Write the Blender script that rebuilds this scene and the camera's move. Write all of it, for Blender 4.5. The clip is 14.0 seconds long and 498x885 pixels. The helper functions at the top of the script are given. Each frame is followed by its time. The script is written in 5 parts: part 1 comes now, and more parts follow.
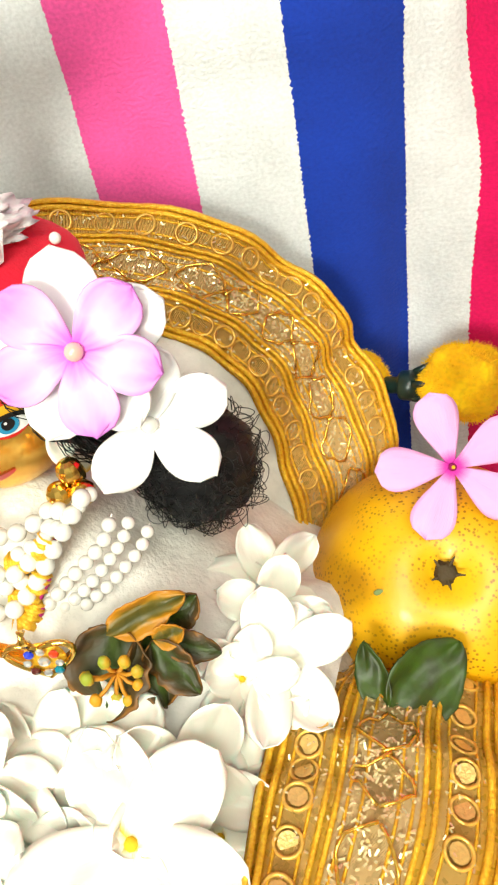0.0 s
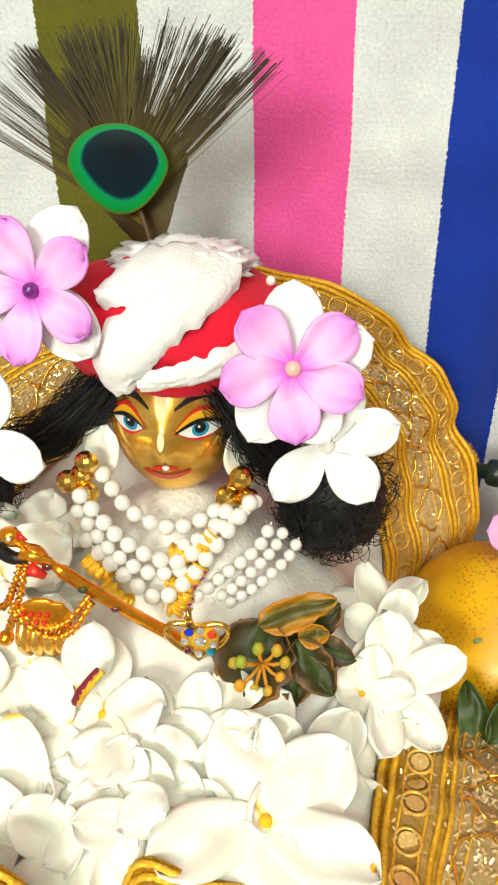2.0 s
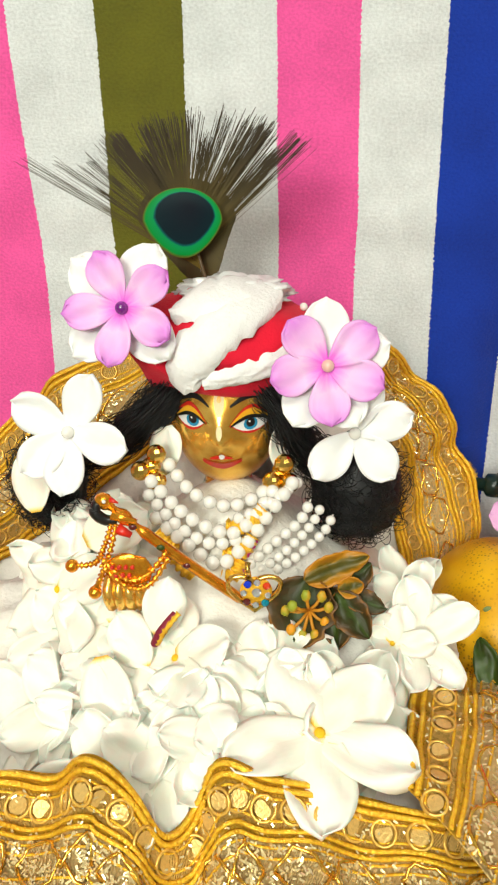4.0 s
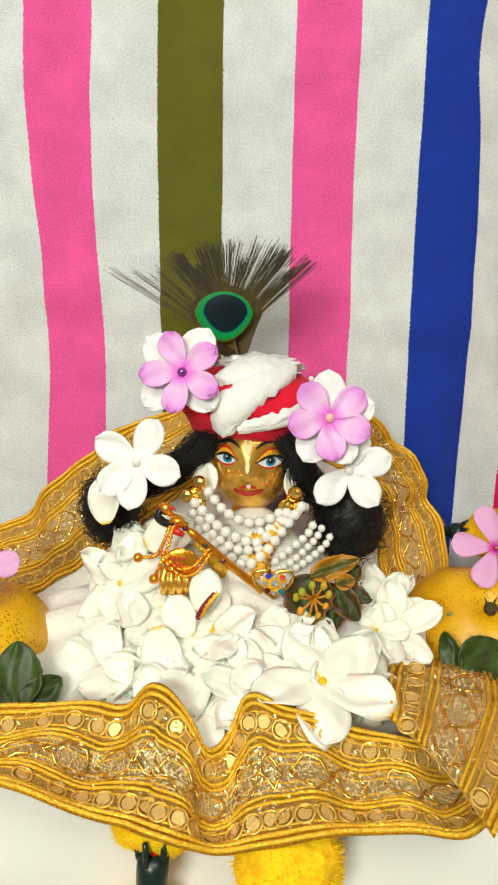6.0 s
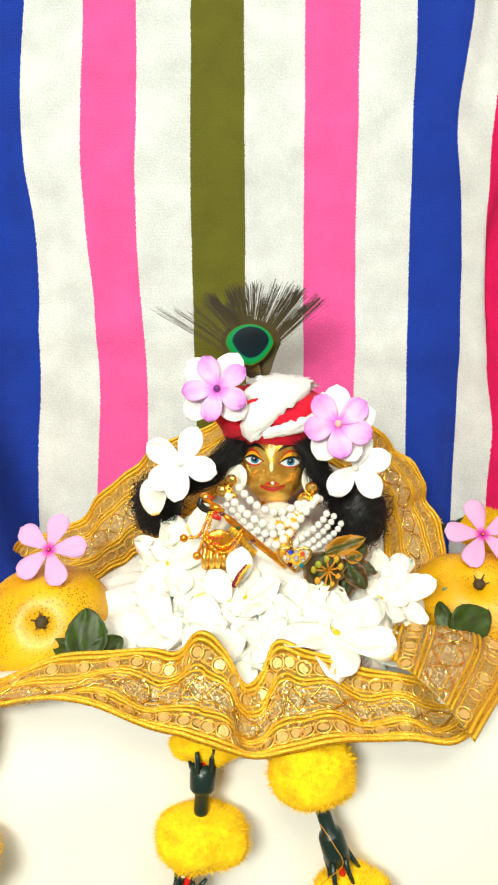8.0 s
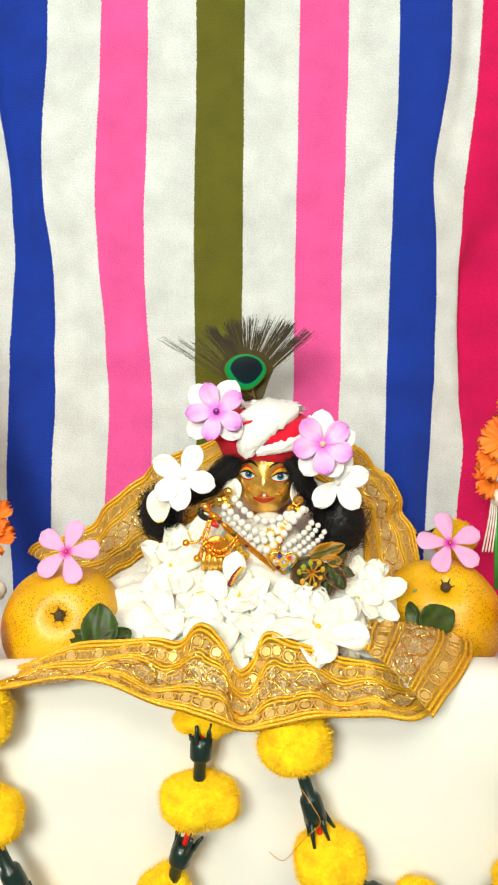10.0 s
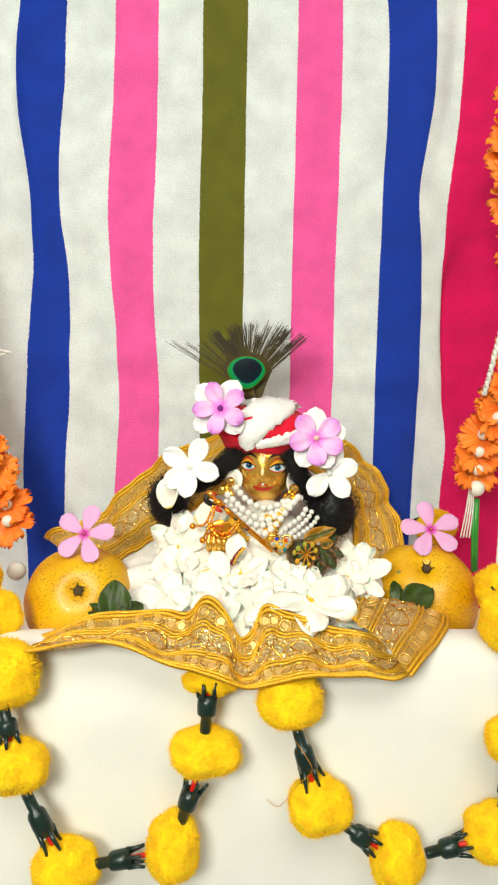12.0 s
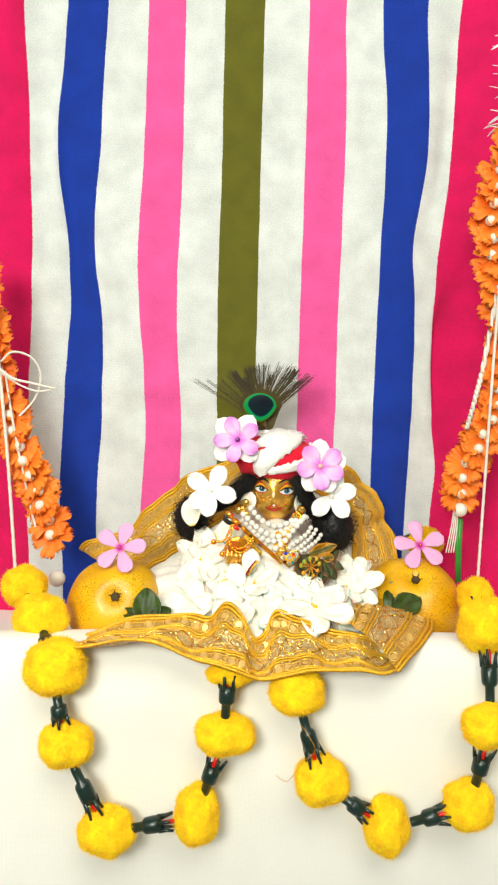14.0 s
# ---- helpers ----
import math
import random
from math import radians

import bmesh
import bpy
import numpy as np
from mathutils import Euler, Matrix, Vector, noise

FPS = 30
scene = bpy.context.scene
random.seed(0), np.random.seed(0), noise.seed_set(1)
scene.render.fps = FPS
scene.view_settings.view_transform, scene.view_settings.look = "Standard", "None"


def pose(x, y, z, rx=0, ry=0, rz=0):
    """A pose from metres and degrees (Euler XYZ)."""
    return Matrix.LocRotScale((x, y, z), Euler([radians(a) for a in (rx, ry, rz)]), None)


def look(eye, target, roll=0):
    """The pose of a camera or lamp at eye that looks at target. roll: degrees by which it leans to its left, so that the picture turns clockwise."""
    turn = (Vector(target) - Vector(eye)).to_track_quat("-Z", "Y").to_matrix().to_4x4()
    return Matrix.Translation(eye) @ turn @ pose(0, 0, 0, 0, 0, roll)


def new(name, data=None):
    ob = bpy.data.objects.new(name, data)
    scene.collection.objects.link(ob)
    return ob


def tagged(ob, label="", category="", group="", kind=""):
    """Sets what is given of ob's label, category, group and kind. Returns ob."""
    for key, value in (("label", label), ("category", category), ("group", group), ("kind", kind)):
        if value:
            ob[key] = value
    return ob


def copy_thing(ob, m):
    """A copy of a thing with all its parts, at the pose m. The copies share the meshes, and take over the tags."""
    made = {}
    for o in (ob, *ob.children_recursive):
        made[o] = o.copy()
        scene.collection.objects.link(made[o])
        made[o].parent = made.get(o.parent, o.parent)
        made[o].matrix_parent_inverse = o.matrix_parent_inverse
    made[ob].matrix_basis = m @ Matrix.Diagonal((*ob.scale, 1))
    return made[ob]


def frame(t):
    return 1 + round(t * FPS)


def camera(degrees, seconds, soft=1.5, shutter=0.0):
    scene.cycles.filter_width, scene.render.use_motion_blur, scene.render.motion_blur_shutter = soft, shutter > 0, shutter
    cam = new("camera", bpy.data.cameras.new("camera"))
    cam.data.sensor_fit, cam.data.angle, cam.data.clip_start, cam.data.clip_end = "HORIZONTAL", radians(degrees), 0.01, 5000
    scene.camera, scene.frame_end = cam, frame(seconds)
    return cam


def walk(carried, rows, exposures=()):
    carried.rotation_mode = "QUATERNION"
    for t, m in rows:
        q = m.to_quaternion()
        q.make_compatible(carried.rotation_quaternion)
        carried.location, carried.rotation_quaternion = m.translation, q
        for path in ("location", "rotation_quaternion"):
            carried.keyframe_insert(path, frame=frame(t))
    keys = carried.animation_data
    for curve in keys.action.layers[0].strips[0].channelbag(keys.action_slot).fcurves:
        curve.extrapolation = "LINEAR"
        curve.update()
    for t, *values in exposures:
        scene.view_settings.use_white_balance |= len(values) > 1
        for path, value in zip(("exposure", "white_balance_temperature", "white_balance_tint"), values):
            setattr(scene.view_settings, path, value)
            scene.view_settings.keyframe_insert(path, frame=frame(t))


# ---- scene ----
cam = camera(37.7, 14.0, soft=2.2)
PATH = [
    (0, (0.087, -0.183, 0.226), (-0.099, 1.385, -1.001), -11.7),
    (0.5, (0.066, -0.195, 0.23), (-0.076, 1.421, -0.939), -8.5),
    (1, (0.052, -0.2, 0.234), (-0.076, 1.472, -0.856), -5.1),
    (1.5, (0.04, -0.205, 0.231), (-0.045, 1.49, -0.827), -0.9),
    (2, (0.033, -0.222, 0.225), (-0.061, 1.524, -0.747), -0.3),
    (2.5, (0.029, -0.244, 0.219), (-0.049, 1.571, -0.619), -0.1),
    (3, (0.02, -0.259, 0.214), (-0.073, 1.592, -0.537), -0.7),
    (3.2, (0.019, -0.261, 0.212), (-0.064, 1.595, -0.529), -1.0),
    (5.3, (0.009, -0.345, 0.213), (-0.03, 1.582, -0.321), -0.2),
    (5.5, (0.006, -0.355, 0.208), (-0.014, 1.588, -0.265), 0.1),
    (6, (0.004, -0.377, 0.208), (-0.033, 1.577, -0.219), 0.9),
    (6.5, (0.011, -0.402, 0.2), (-0.075, 1.558, -0.189), 0.5),
    (7, (0.009, -0.42, 0.192), (-0.075, 1.539, -0.201), -0.0),
    (7.5, (0.011, -0.438, 0.19), (-0.063, 1.53, -0.157), -0.3),
    (8, (0.002, -0.455, 0.199), (-0.083, 1.521, -0.101), -0.3),
    (8.5, (0.002, -0.467, 0.202), (-0.085, 1.511, -0.08), -0.3),
    (8.7, (0.004, -0.474, 0.203), (-0.068, 1.507, -0.067), -0.2),
    (10.8, (0.002, -0.531, 0.215), (-0.052, 1.449, -0.061), 1.1),
    (11, (0.002, -0.537, 0.211), (-0.043, 1.444, -0.056), 1.2),
    (11.5, (0.001, -0.55, 0.21), (-0.044, 1.432, -0.052), 1.0),
    (12, (-0.001, -0.561, 0.214), (-0.047, 1.42, -0.057), 1.0),
    (12.5, (-0.003, -0.579, 0.225), (-0.056, 1.403, -0.037), 0.8),
    (13, (-0.007, -0.6, 0.235), (-0.057, 1.384, -0.018), 1.0),
    (13.5, (-0.009, -0.621, 0.242), (-0.064, 1.361, -0.02), 1.6),
    (14, (-0.008, -0.64, 0.244), (-0.063, 1.343, -0.017), 1.4),
]
walk(cam, [(t, look(eye, target, roll)) for t, eye, target, roll in PATH],
     exposures=[(0, 0.12), (1.0, -0.22), (1.5, -0.32), (3.0, -0.34), (5.5, -0.62), (7.0, -0.38), (7.5, -0.16), (8.7, -0.29), (10.8, -0.34), (12.2, -0.44), (13.0, -0.20), (13.5, -0.16), (14.0, -0.32)])

# ---- world and light ----
world = bpy.data.worlds.new("room_air")
scene.world = world
world.use_nodes = True
world.node_tree.nodes["Background"].inputs[0].default_value = (1, 1, 1, 1)
world.node_tree.nodes["Background"].inputs[1].default_value = 0.6


def area_lamp(name, eye, target, sx, sy, power, colour):
    d = bpy.data.lights.new(name, "AREA")
    d.shape, d.size, d.size_y, d.energy, d.color = "RECTANGLE", sx, sy, power, colour
    ob = new(name, d)
    ob.matrix_world = look(eye, target)
    return ob


# unseen key source at the front left, set from how the shadows fall
area_lamp("tube_lamp", (-0.26, -1.08, 0.50), (0, 0, 0.10), 0.34, 0.24, 13.0, (0.985, 1.0, 0.87))
# added broad fill from above and in front, only to soften the shade
area_lamp("ceiling_lamp", (0.15, -1.20, 1.60), (0.0, -0.2, 0.1), 1.3, 1.0, 39.0, (0.985, 1.0, 0.86))


# ---- materials ----
def mat(name, colour, rough=0.6, metal=0.0, grain=0.0, grain_scale=300.0, bump=0.0, bump_scale=400.0,
        colour2=None, blotch=30.0, sheen=0.0, sss=0.0, coat=0.0, wear=0.12):
    """A principled material with blotches, fine grain and relief; sizes in 1/m."""
    m = bpy.data.materials.new(name)
    m.use_nodes = True
    nt = m.node_tree
    b = nt.nodes["Principled BSDF"]
    b.inputs["Roughness"].default_value = rough
    b.inputs["Metallic"].default_value = metal
    b.inputs["Sheen Weight"].default_value = sheen
    b.inputs["Subsurface Weight"].default_value = sss
    b.inputs["Subsurface Radius"].default_value = (0.004, 0.003, 0.002)
    b.inputs["Coat Weight"].default_value = coat
    tc = nt.nodes.new("ShaderNodeTexCoord")
    n1 = nt.nodes.new("ShaderNodeTexNoise")
    n1.inputs["Scale"].default_value = blotch
    n1.inputs["Detail"].default_value = 4
    nt.links.new(tc.outputs["Object"], n1.inputs["Vector"])
    mix = nt.nodes.new("ShaderNodeMix")
    mix.data_type = "RGBA"
    c2 = colour2 or tuple(c * (1 - wear) for c in colour)
    mix.inputs["A"].default_value = (*colour, 1)
    mix.inputs["B"].default_value = (*c2, 1)
    ramp = nt.nodes.new("ShaderNodeMapRange")
    ramp.inputs["From Min"].default_value, ramp.inputs["From Max"].default_value = 0.38, 0.62
    nt.links.new(n1.outputs["Fac"], ramp.inputs["Value"])
    nt.links.new(ramp.outputs["Result"], mix.inputs["Factor"])
    out = mix.outputs["Result"]
    if grain:
        n2 = nt.nodes.new("ShaderNodeTexNoise")
        n2.inputs["Scale"].default_value = grain_scale
        n2.inputs["Detail"].default_value = 2
        nt.links.new(tc.outputs["Object"], n2.inputs["Vector"])
        mr = nt.nodes.new("ShaderNodeMapRange")
        mr.inputs["From Min"].default_value, mr.inputs["From Max"].default_value = 0.3, 0.7
        mr.inputs["To Min"].default_value, mr.inputs["To Max"].default_value = 1 - grain, 1 + grain * 0.5
        nt.links.new(n2.outputs["Fac"], mr.inputs["Value"])
        mul = nt.nodes.new("ShaderNodeMix")
        mul.data_type, mul.blend_type = "RGBA", "MULTIPLY"
        mul.inputs["Factor"].default_value = 1
        nt.links.new(out, mul.inputs["A"])
        nt.links.new(mr.outputs["Result"], mul.inputs["B"])
        out = mul.outputs["Result"]
    nt.links.new(out, b.inputs["Base Color"])
    if bump:
        n3 = nt.nodes.new("ShaderNodeTexNoise")
        n3.inputs["Scale"].default_value = bump_scale
        n3.inputs["Detail"].default_value = 3
        nt.links.new(tc.outputs["Object"], n3.inputs["Vector"])
        bp = nt.nodes.new("ShaderNodeBump")
        bp.inputs["Strength"].default_value = min(1.0, bump)
        bp.inputs["Distance"].default_value = 0.0006
        nt.links.new(n3.outputs["Fac"], bp.inputs["Height"])
        nt.links.new(bp.outputs["Normal"], b.inputs["Normal"])
    return m


# towel: constant colour bands across the width, read from the sheet's own u (metres)
STRIPES = [(-0.60, "red"), (-0.2511, "white"), (-0.2171, "blue"), (-0.1796, "white"), (-0.1395, "pink"), (-0.1012, "white"),
           (-0.0640, "olive"), (-0.0235, "white"), (0.0172, "pink"), (0.0558, "white"), (0.0934, "blue"), (0.1274, "white"),
           (0.1542, "red"), (0.30, "red")]
TOWEL = {"red": (0.68, 0.0, 0.100), "white": (0.69, 0.72, 0.725), "blue": (0.001, 0.032, 0.34), "pink": (0.84, 0.095, 0.35),
         "olive": (0.115, 0.112, 0.006)}


def towel_material():
    m = bpy.data.materials.new("striped_terry")
    m.use_nodes = True
    nt = m.node_tree
    b = nt.nodes["Principled BSDF"]
    b.inputs["Roughness"].default_value = 0.95
    b.inputs["Sheen Weight"].default_value = 0.0
    uv = nt.nodes.new("ShaderNodeUVMap")
    sep = nt.nodes.new("ShaderNodeSeparateXYZ")
    nt.links.new(uv.outputs["UV"], sep.inputs[0])
    fuzz = nt.nodes.new("ShaderNodeTexNoise")
    fuzz.inputs["Scale"].default_value = 800
    nt.links.new(uv.outputs["UV"], fuzz.inputs["Vector"])
    fm = nt.nodes.new("ShaderNodeMapRange")
    fm.inputs["To Min"].default_value, fm.inputs["To Max"].default_value = -0.0011, 0.0011
    nt.links.new(fuzz.outputs["Fac"], fm.inputs["Value"])
    add = nt.nodes.new("ShaderNodeMath")
    nt.links.new(sep.outputs["X"], add.inputs[0])
    nt.links.new(fm.outputs["Result"], add.inputs[1])
    to01 = nt.nodes.new("ShaderNodeMapRange")
    to01.inputs["From Min"].default_value, to01.inputs["From Max"].default_value = -0.6, 0.6
    nt.links.new(add.outputs[0], to01.inputs["Value"])
    ramp = nt.nodes.new("ShaderNodeValToRGB")
    ramp.color_ramp.interpolation = "CONSTANT"
    els = ramp.color_ramp.elements
    els[0].position, els[0].color = 0.0, (*TOWEL["red"], 1)
    els[1].position, els[1].color = (STRIPES[1][0] + 0.6) / 1.2, (*TOWEL["white"], 1)
    for s, c in STRIPES[2:13]:
        e = els.new((s + 0.6) / 1.2)
        e.color = (*TOWEL[c], 1)
    nt.links.new(to01.outputs["Result"], ramp.inputs["Fac"])
    # loops of the pile
    pile = nt.nodes.new("ShaderNodeTexNoise")
    pile.inputs["Scale"].default_value, pile.inputs["Detail"].default_value = 800, 4
    stretch = nt.nodes.new("ShaderNodeMapping")
    stretch.inputs["Scale"].default_value = (0.85, 1.1, 1)
    nt.links.new(uv.outputs["UV"], stretch.inputs["Vector"])
    nt.links.new(stretch.outputs["Vector"], pile.inputs["Vector"])
    worn = nt.nodes.new("ShaderNodeTexNoise")
    worn.inputs["Scale"].default_value, worn.inputs["Detail"].default_value = 38, 5
    nt.links.new(uv.outputs["UV"], worn.inputs["Vector"])
    both = nt.nodes.new("ShaderNodeMath")
    both.operation = "MULTIPLY_ADD"
    both.inputs[1].default_value = 0.9
    nt.links.new(pile.outputs["Fac"], both.inputs[0])
    nt.links.new(worn.outputs["Fac"], both.inputs[2])
    lo = nt.nodes.new("ShaderNodeMapRange")
    lo.inputs["From Min"].default_value, lo.inputs["From Max"].default_value = 0.68, 1.22
    lo.inputs["To Min"].default_value, lo.inputs["To Max"].default_value = 0.80, 1.10
    nt.links.new(both.outputs[0], lo.inputs["Value"])
    mul = nt.nodes.new("ShaderNodeMix")
    mul.data_type, mul.blend_type = "RGBA", "MULTIPLY"
    mul.inputs["Factor"].default_value = 1
    nt.links.new(ramp.outputs["Color"], mul.inputs["A"])
    nt.links.new(lo.outputs["Result"], mul.inputs["B"])
    nt.links.new(mul.outputs["Result"], b.inputs["Base Color"])
    bp = nt.nodes.new("ShaderNodeBump")
    bp.inputs["Strength"].default_value, bp.inputs["Distance"].default_value = 0.6, 0.0010
    rows = nt.nodes.new("ShaderNodeTexWave")
    rows.bands_direction = "Y"
    rows.inputs["Scale"].default_value, rows.inputs["Distortion"].default_value = 120, 4.0
    rows.inputs["Detail Scale"].default_value = 3.0
    nt.links.new(uv.outputs["UV"], rows.inputs["Vector"])
    loops = nt.nodes.new("ShaderNodeMath")
    loops.operation = "MULTIPLY_ADD"
    loops.inputs[1].default_value = 0.07
    nt.links.new(rows.outputs["Fac"], loops.inputs[0])
    nt.links.new(pile.outputs["Fac"], loops.inputs[2])
    nt.links.new(loops.outputs[0], bp.inputs["Height"])
    nt.links.new(bp.outputs["Normal"], b.inputs["Normal"])
    return m


def weave_material(name, colour, scale, strength):
    """Plain woven cotton: two crossed waves as relief over soft stains."""
    m = mat(name, colour, rough=0.9, wear=0.07, blotch=9, sheen=0.15)
    nt = m.node_tree
    b = nt.nodes["Principled BSDF"]
    tc = nt.nodes.new("ShaderNodeTexCoord")
    waves = []
    for axis in ("X", "Z"):
        w = nt.nodes.new("ShaderNodeTexWave")
        w.bands_direction = axis
        w.inputs["Scale"].default_value, w.inputs["Distortion"].default_value, w.inputs["Detail Scale"].default_value = scale, 2.5, 2.0
        nt.links.new(tc.outputs["Object"], w.inputs["Vector"])
        waves.append(w)
    mx = nt.nodes.new("ShaderNodeMath")
    mx.operation = "MAXIMUM"
    nt.links.new(waves[0].outputs["Fac"], mx.inputs[0])
    nt.links.new(waves[1].outputs["Fac"], mx.inputs[1])
    bp = nt.nodes.new("ShaderNodeBump")
    bp.inputs["Strength"].default_value, bp.inputs["Distance"].default_value = strength, 0.0005
    nt.links.new(mx.outputs[0], bp.inputs["Height"])
    nt.links.new(bp.outputs["Normal"], b.inputs["Normal"])
    return m


M_TOWEL = towel_material()
M_CLOTH = weave_material("white_cotton", (0.84, 0.834, 0.80), 330, 0.16)
M_LACE = mat("white_lace", (0.86, 0.845, 0.78), rough=0.85, blotch=160, wear=0.10, bump=1.0, bump_scale=520, sheen=0.1)
M_WALL = mat("wall_paint", (0.78, 0.77, 0.74), rough=0.8, blotch=3, wear=0.06, bump=0.1)
M_FLOOR = mat("floor_stone", (0.45, 0.42, 0.38), rough=0.4, blotch=6, grain=0.1)
M_GOLD = mat("polished_brass", (0.95, 0.60, 0.13), rough=0.23, metal=0.80, blotch=110, colour2=(0.78, 0.40, 0.06), bump=0.10, bump_scale=220)
M_GOLDBEAD = mat("gold_bead", (0.95, 0.62, 0.14), rough=0.16, metal=1.0)
M_RED = mat("red_felt", (0.72, 0.001, 0.026), rough=0.9, sheen=0.05, bump=0.5, bump_scale=900, blotch=60)
M_WHITEWOOL = mat("white_wool", (0.86, 0.86, 0.85), rough=0.9, sheen=0.1, bump=1.0, bump_scale=700, blotch=80, wear=0.08)
M_SILVER = mat("silver_foil", (0.90, 0.91, 0.91), rough=0.36, metal=0.15, bump=1.0, bump_scale=300)
M_HAIR = mat("black_hair", (0.006, 0.006, 0.007), rough=0.5, blotch=200)
M_YELLOWWOOL = mat("yellow_wool", (0.98, 0.67, 0.002), rough=0.95, blotch=2.5, colour2=(0.97, 0.55, 0.001), grain=0.12, grain_scale=9)
M_DARKGREEN = mat("dark_green_plastic", (0.006, 0.022, 0.018), rough=0.32, blotch=80, bump=0.1)
M_REDWIRE = mat("red_plastic", (0.75, 0.01, 0.006), rough=0.4)
M_PETALWHITE = mat("white_petal", (0.86, 0.86, 0.82), rough=0.5, sss=0.25, blotch=120, wear=0.05, bump=0.25, bump_scale=500)
M_FOAMWHITE = mat("white_foam_petal", (0.87, 0.87, 0.87), rough=0.6, sss=0.1, blotch=90, wear=0.04, bump=0.2, bump_scale=350)
M_PEARL = mat("pearl", (0.84, 0.82, 0.77), rough=0.18, coat=0.7, blotch=200, wear=0.05)
M_PINKPEARL = mat("pink_pearl", (0.80, 0.50, 0.42), rough=0.2, coat=0.7)
M_PURPLEPEARL = mat("purple_pearl", (0.16, 0.01, 0.20), rough=0.2, coat=0.7)
M_YELLOWCENTRE = mat("yellow_pollen", (0.90, 0.52, 0.01), rough=0.8, bump=0.5, bump_scale=900)
M_LEAF = mat("green_leaf", (0.040, 0.085, 0.006), rough=0.48, blotch=110, colour2=(0.022, 0.032, 0.004), bump=0.4, bump_scale=300)
M_ORANGEPETAL = mat("orange_petal", (0.93, 0.17, 0.008), rough=0.6, sss=0.1, blotch=70, colour2=(0.92, 0.25, 0.02), bump=0.3)
M_BEAD = mat("cream_bead", (0.84, 0.81, 0.72), rough=0.35, coat=0.3)
M_STRING = mat("white_cotton_string", (0.82, 0.78, 0.72), rough=0.9, bump=0.7, bump_scale=900)
M_STRAW = mat("green_stem", (0.04, 0.30, 0.04), rough=0.35, blotch=60)
M_BLACKPAINT = mat("black_paint", (0.008, 0.007, 0.007), rough=0.3)
M_REDPAINT = mat("red_paint", (0.62, 0.02, 0.01), rough=0.3)
M_YELLOWPAINT = mat("yellow_paint", (0.90, 0.45, 0.02), rough=0.35)
M_EYEWHITE = mat("white_paint", (0.82, 0.82, 0.80), rough=0.25)
M_EYEBLUE = mat("blue_paint", (0.03, 0.26, 0.45), rough=0.2)


# ---- mesh helpers ----
def empty(name):
    ob = new(name)
    ob.empty_display_size = 0.01
    return ob


def mesh_object(name, bm, material, parent=None, label="", smooth=True):
    me = bpy.data.meshes.new(name)
    bm.to_mesh(me)
    bm.free()
    for m in (material if isinstance(material, (list, tuple)) else [material]):
        me.materials.append(m)
    if smooth:
        for p in me.polygons:
            p.use_smooth = True
    ob = new(name, me)
    if parent is not None:
        ob.parent = parent
    if label:
        tagged(ob, label)
    return ob


def part(name, bm, material, parent, label="", smooth=True):
    return mesh_object(name, bm, material, parent, label, smooth)


def twin(ob, parent, m):
    """One more object on the same mesh."""
    o = new(ob.name.split(".")[0], ob.data)
    o.parent = parent
    o.matrix_basis = m
    return o


def grid(nu, nv, place, uv=None, closed_u=False):
    """A bmesh sheet from place(u, v), u and v in 0..1."""
    bm = bmesh.new()
    lay = bm.loops.layers.uv.new("UVMap") if uv else None
    cols = nu if closed_u else nu + 1
    vs = [[bm.verts.new(place(i / nu, j / nv)) for j in range(nv + 1)] for i in range(cols)]
    for i in range(nu):
        for j in range(nv):
            i2 = (i + 1) % cols
            f = bm.faces.new((vs[i][j], vs[i2][j], vs[i2][j + 1], vs[i][j + 1]))
            if uv:
                for lp, (a, b) in zip(f.loops, ((i, j), (i + 1, j), (i + 1, j + 1), (i, j + 1))):
                    lp[lay].uv = uv(a / nu, b / nv)
    return bm


def thicken(ob, t):
    """Gives a sheet its thickness."""
    md = ob.modifiers.new("thickness", "SOLIDIFY")
    md.thickness, md.offset = t, 0.0
    return ob


def ball(r, seg=20, squash=(1, 1, 1), at=(0, 0, 0), rough=0.0, freq=3.0):
    bm = bmesh.new()
    bmesh.ops.create_uvsphere(bm, u_segments=seg, v_segments=max(6, seg * 2 // 3), radius=r)
    for v in bm.verts:
        k = 1 + rough * noise.noise(v.co / r * freq + Vector(at) * 97)
        v.co = Vector((v.co.x * squash[0] * k, v.co.y * squash[1] * k, v.co.z * squash[2] * k)) + Vector(at)
    return bm


def tube(points, radius, sides=8, bm=None, cap=True):
    """A round tube through points; radius a number or a function of 0..1."""
    bm = bm or bmesh.new()
    pts = [Vector(p) for p in points]
    rad = radius if callable(radius) else (lambda s: radius)
    rings = []
    ref = Vector((0.31, 0.2, 0.93))
    for i, p in enumerate(pts):
        d = (pts[min(i + 1, len(pts) - 1)] - pts[max(i - 1, 0)]).normalized()
        a = d.cross(ref)
        if a.length < 0.05:
            a = d.cross(Vector((1, 0, 0)))
        a.normalize()
        b = d.cross(a)
        r = rad(i / max(1, len(pts) - 1))
        rings.append([bm.verts.new(p + r * (math.cos(k * math.tau / sides) * a + math.sin(k * math.tau / sides) * b)) for k in range(sides)])
    for r0, r1 in zip(rings, rings[1:]):
        for k in range(sides):
            bm.faces.new((r0[k], r0[(k + 1) % sides], r1[(k + 1) % sides], r1[k]))
    if cap:
        bm.faces.new(rings[0][::-1])
        bm.faces.new(rings[-1])
    return bm


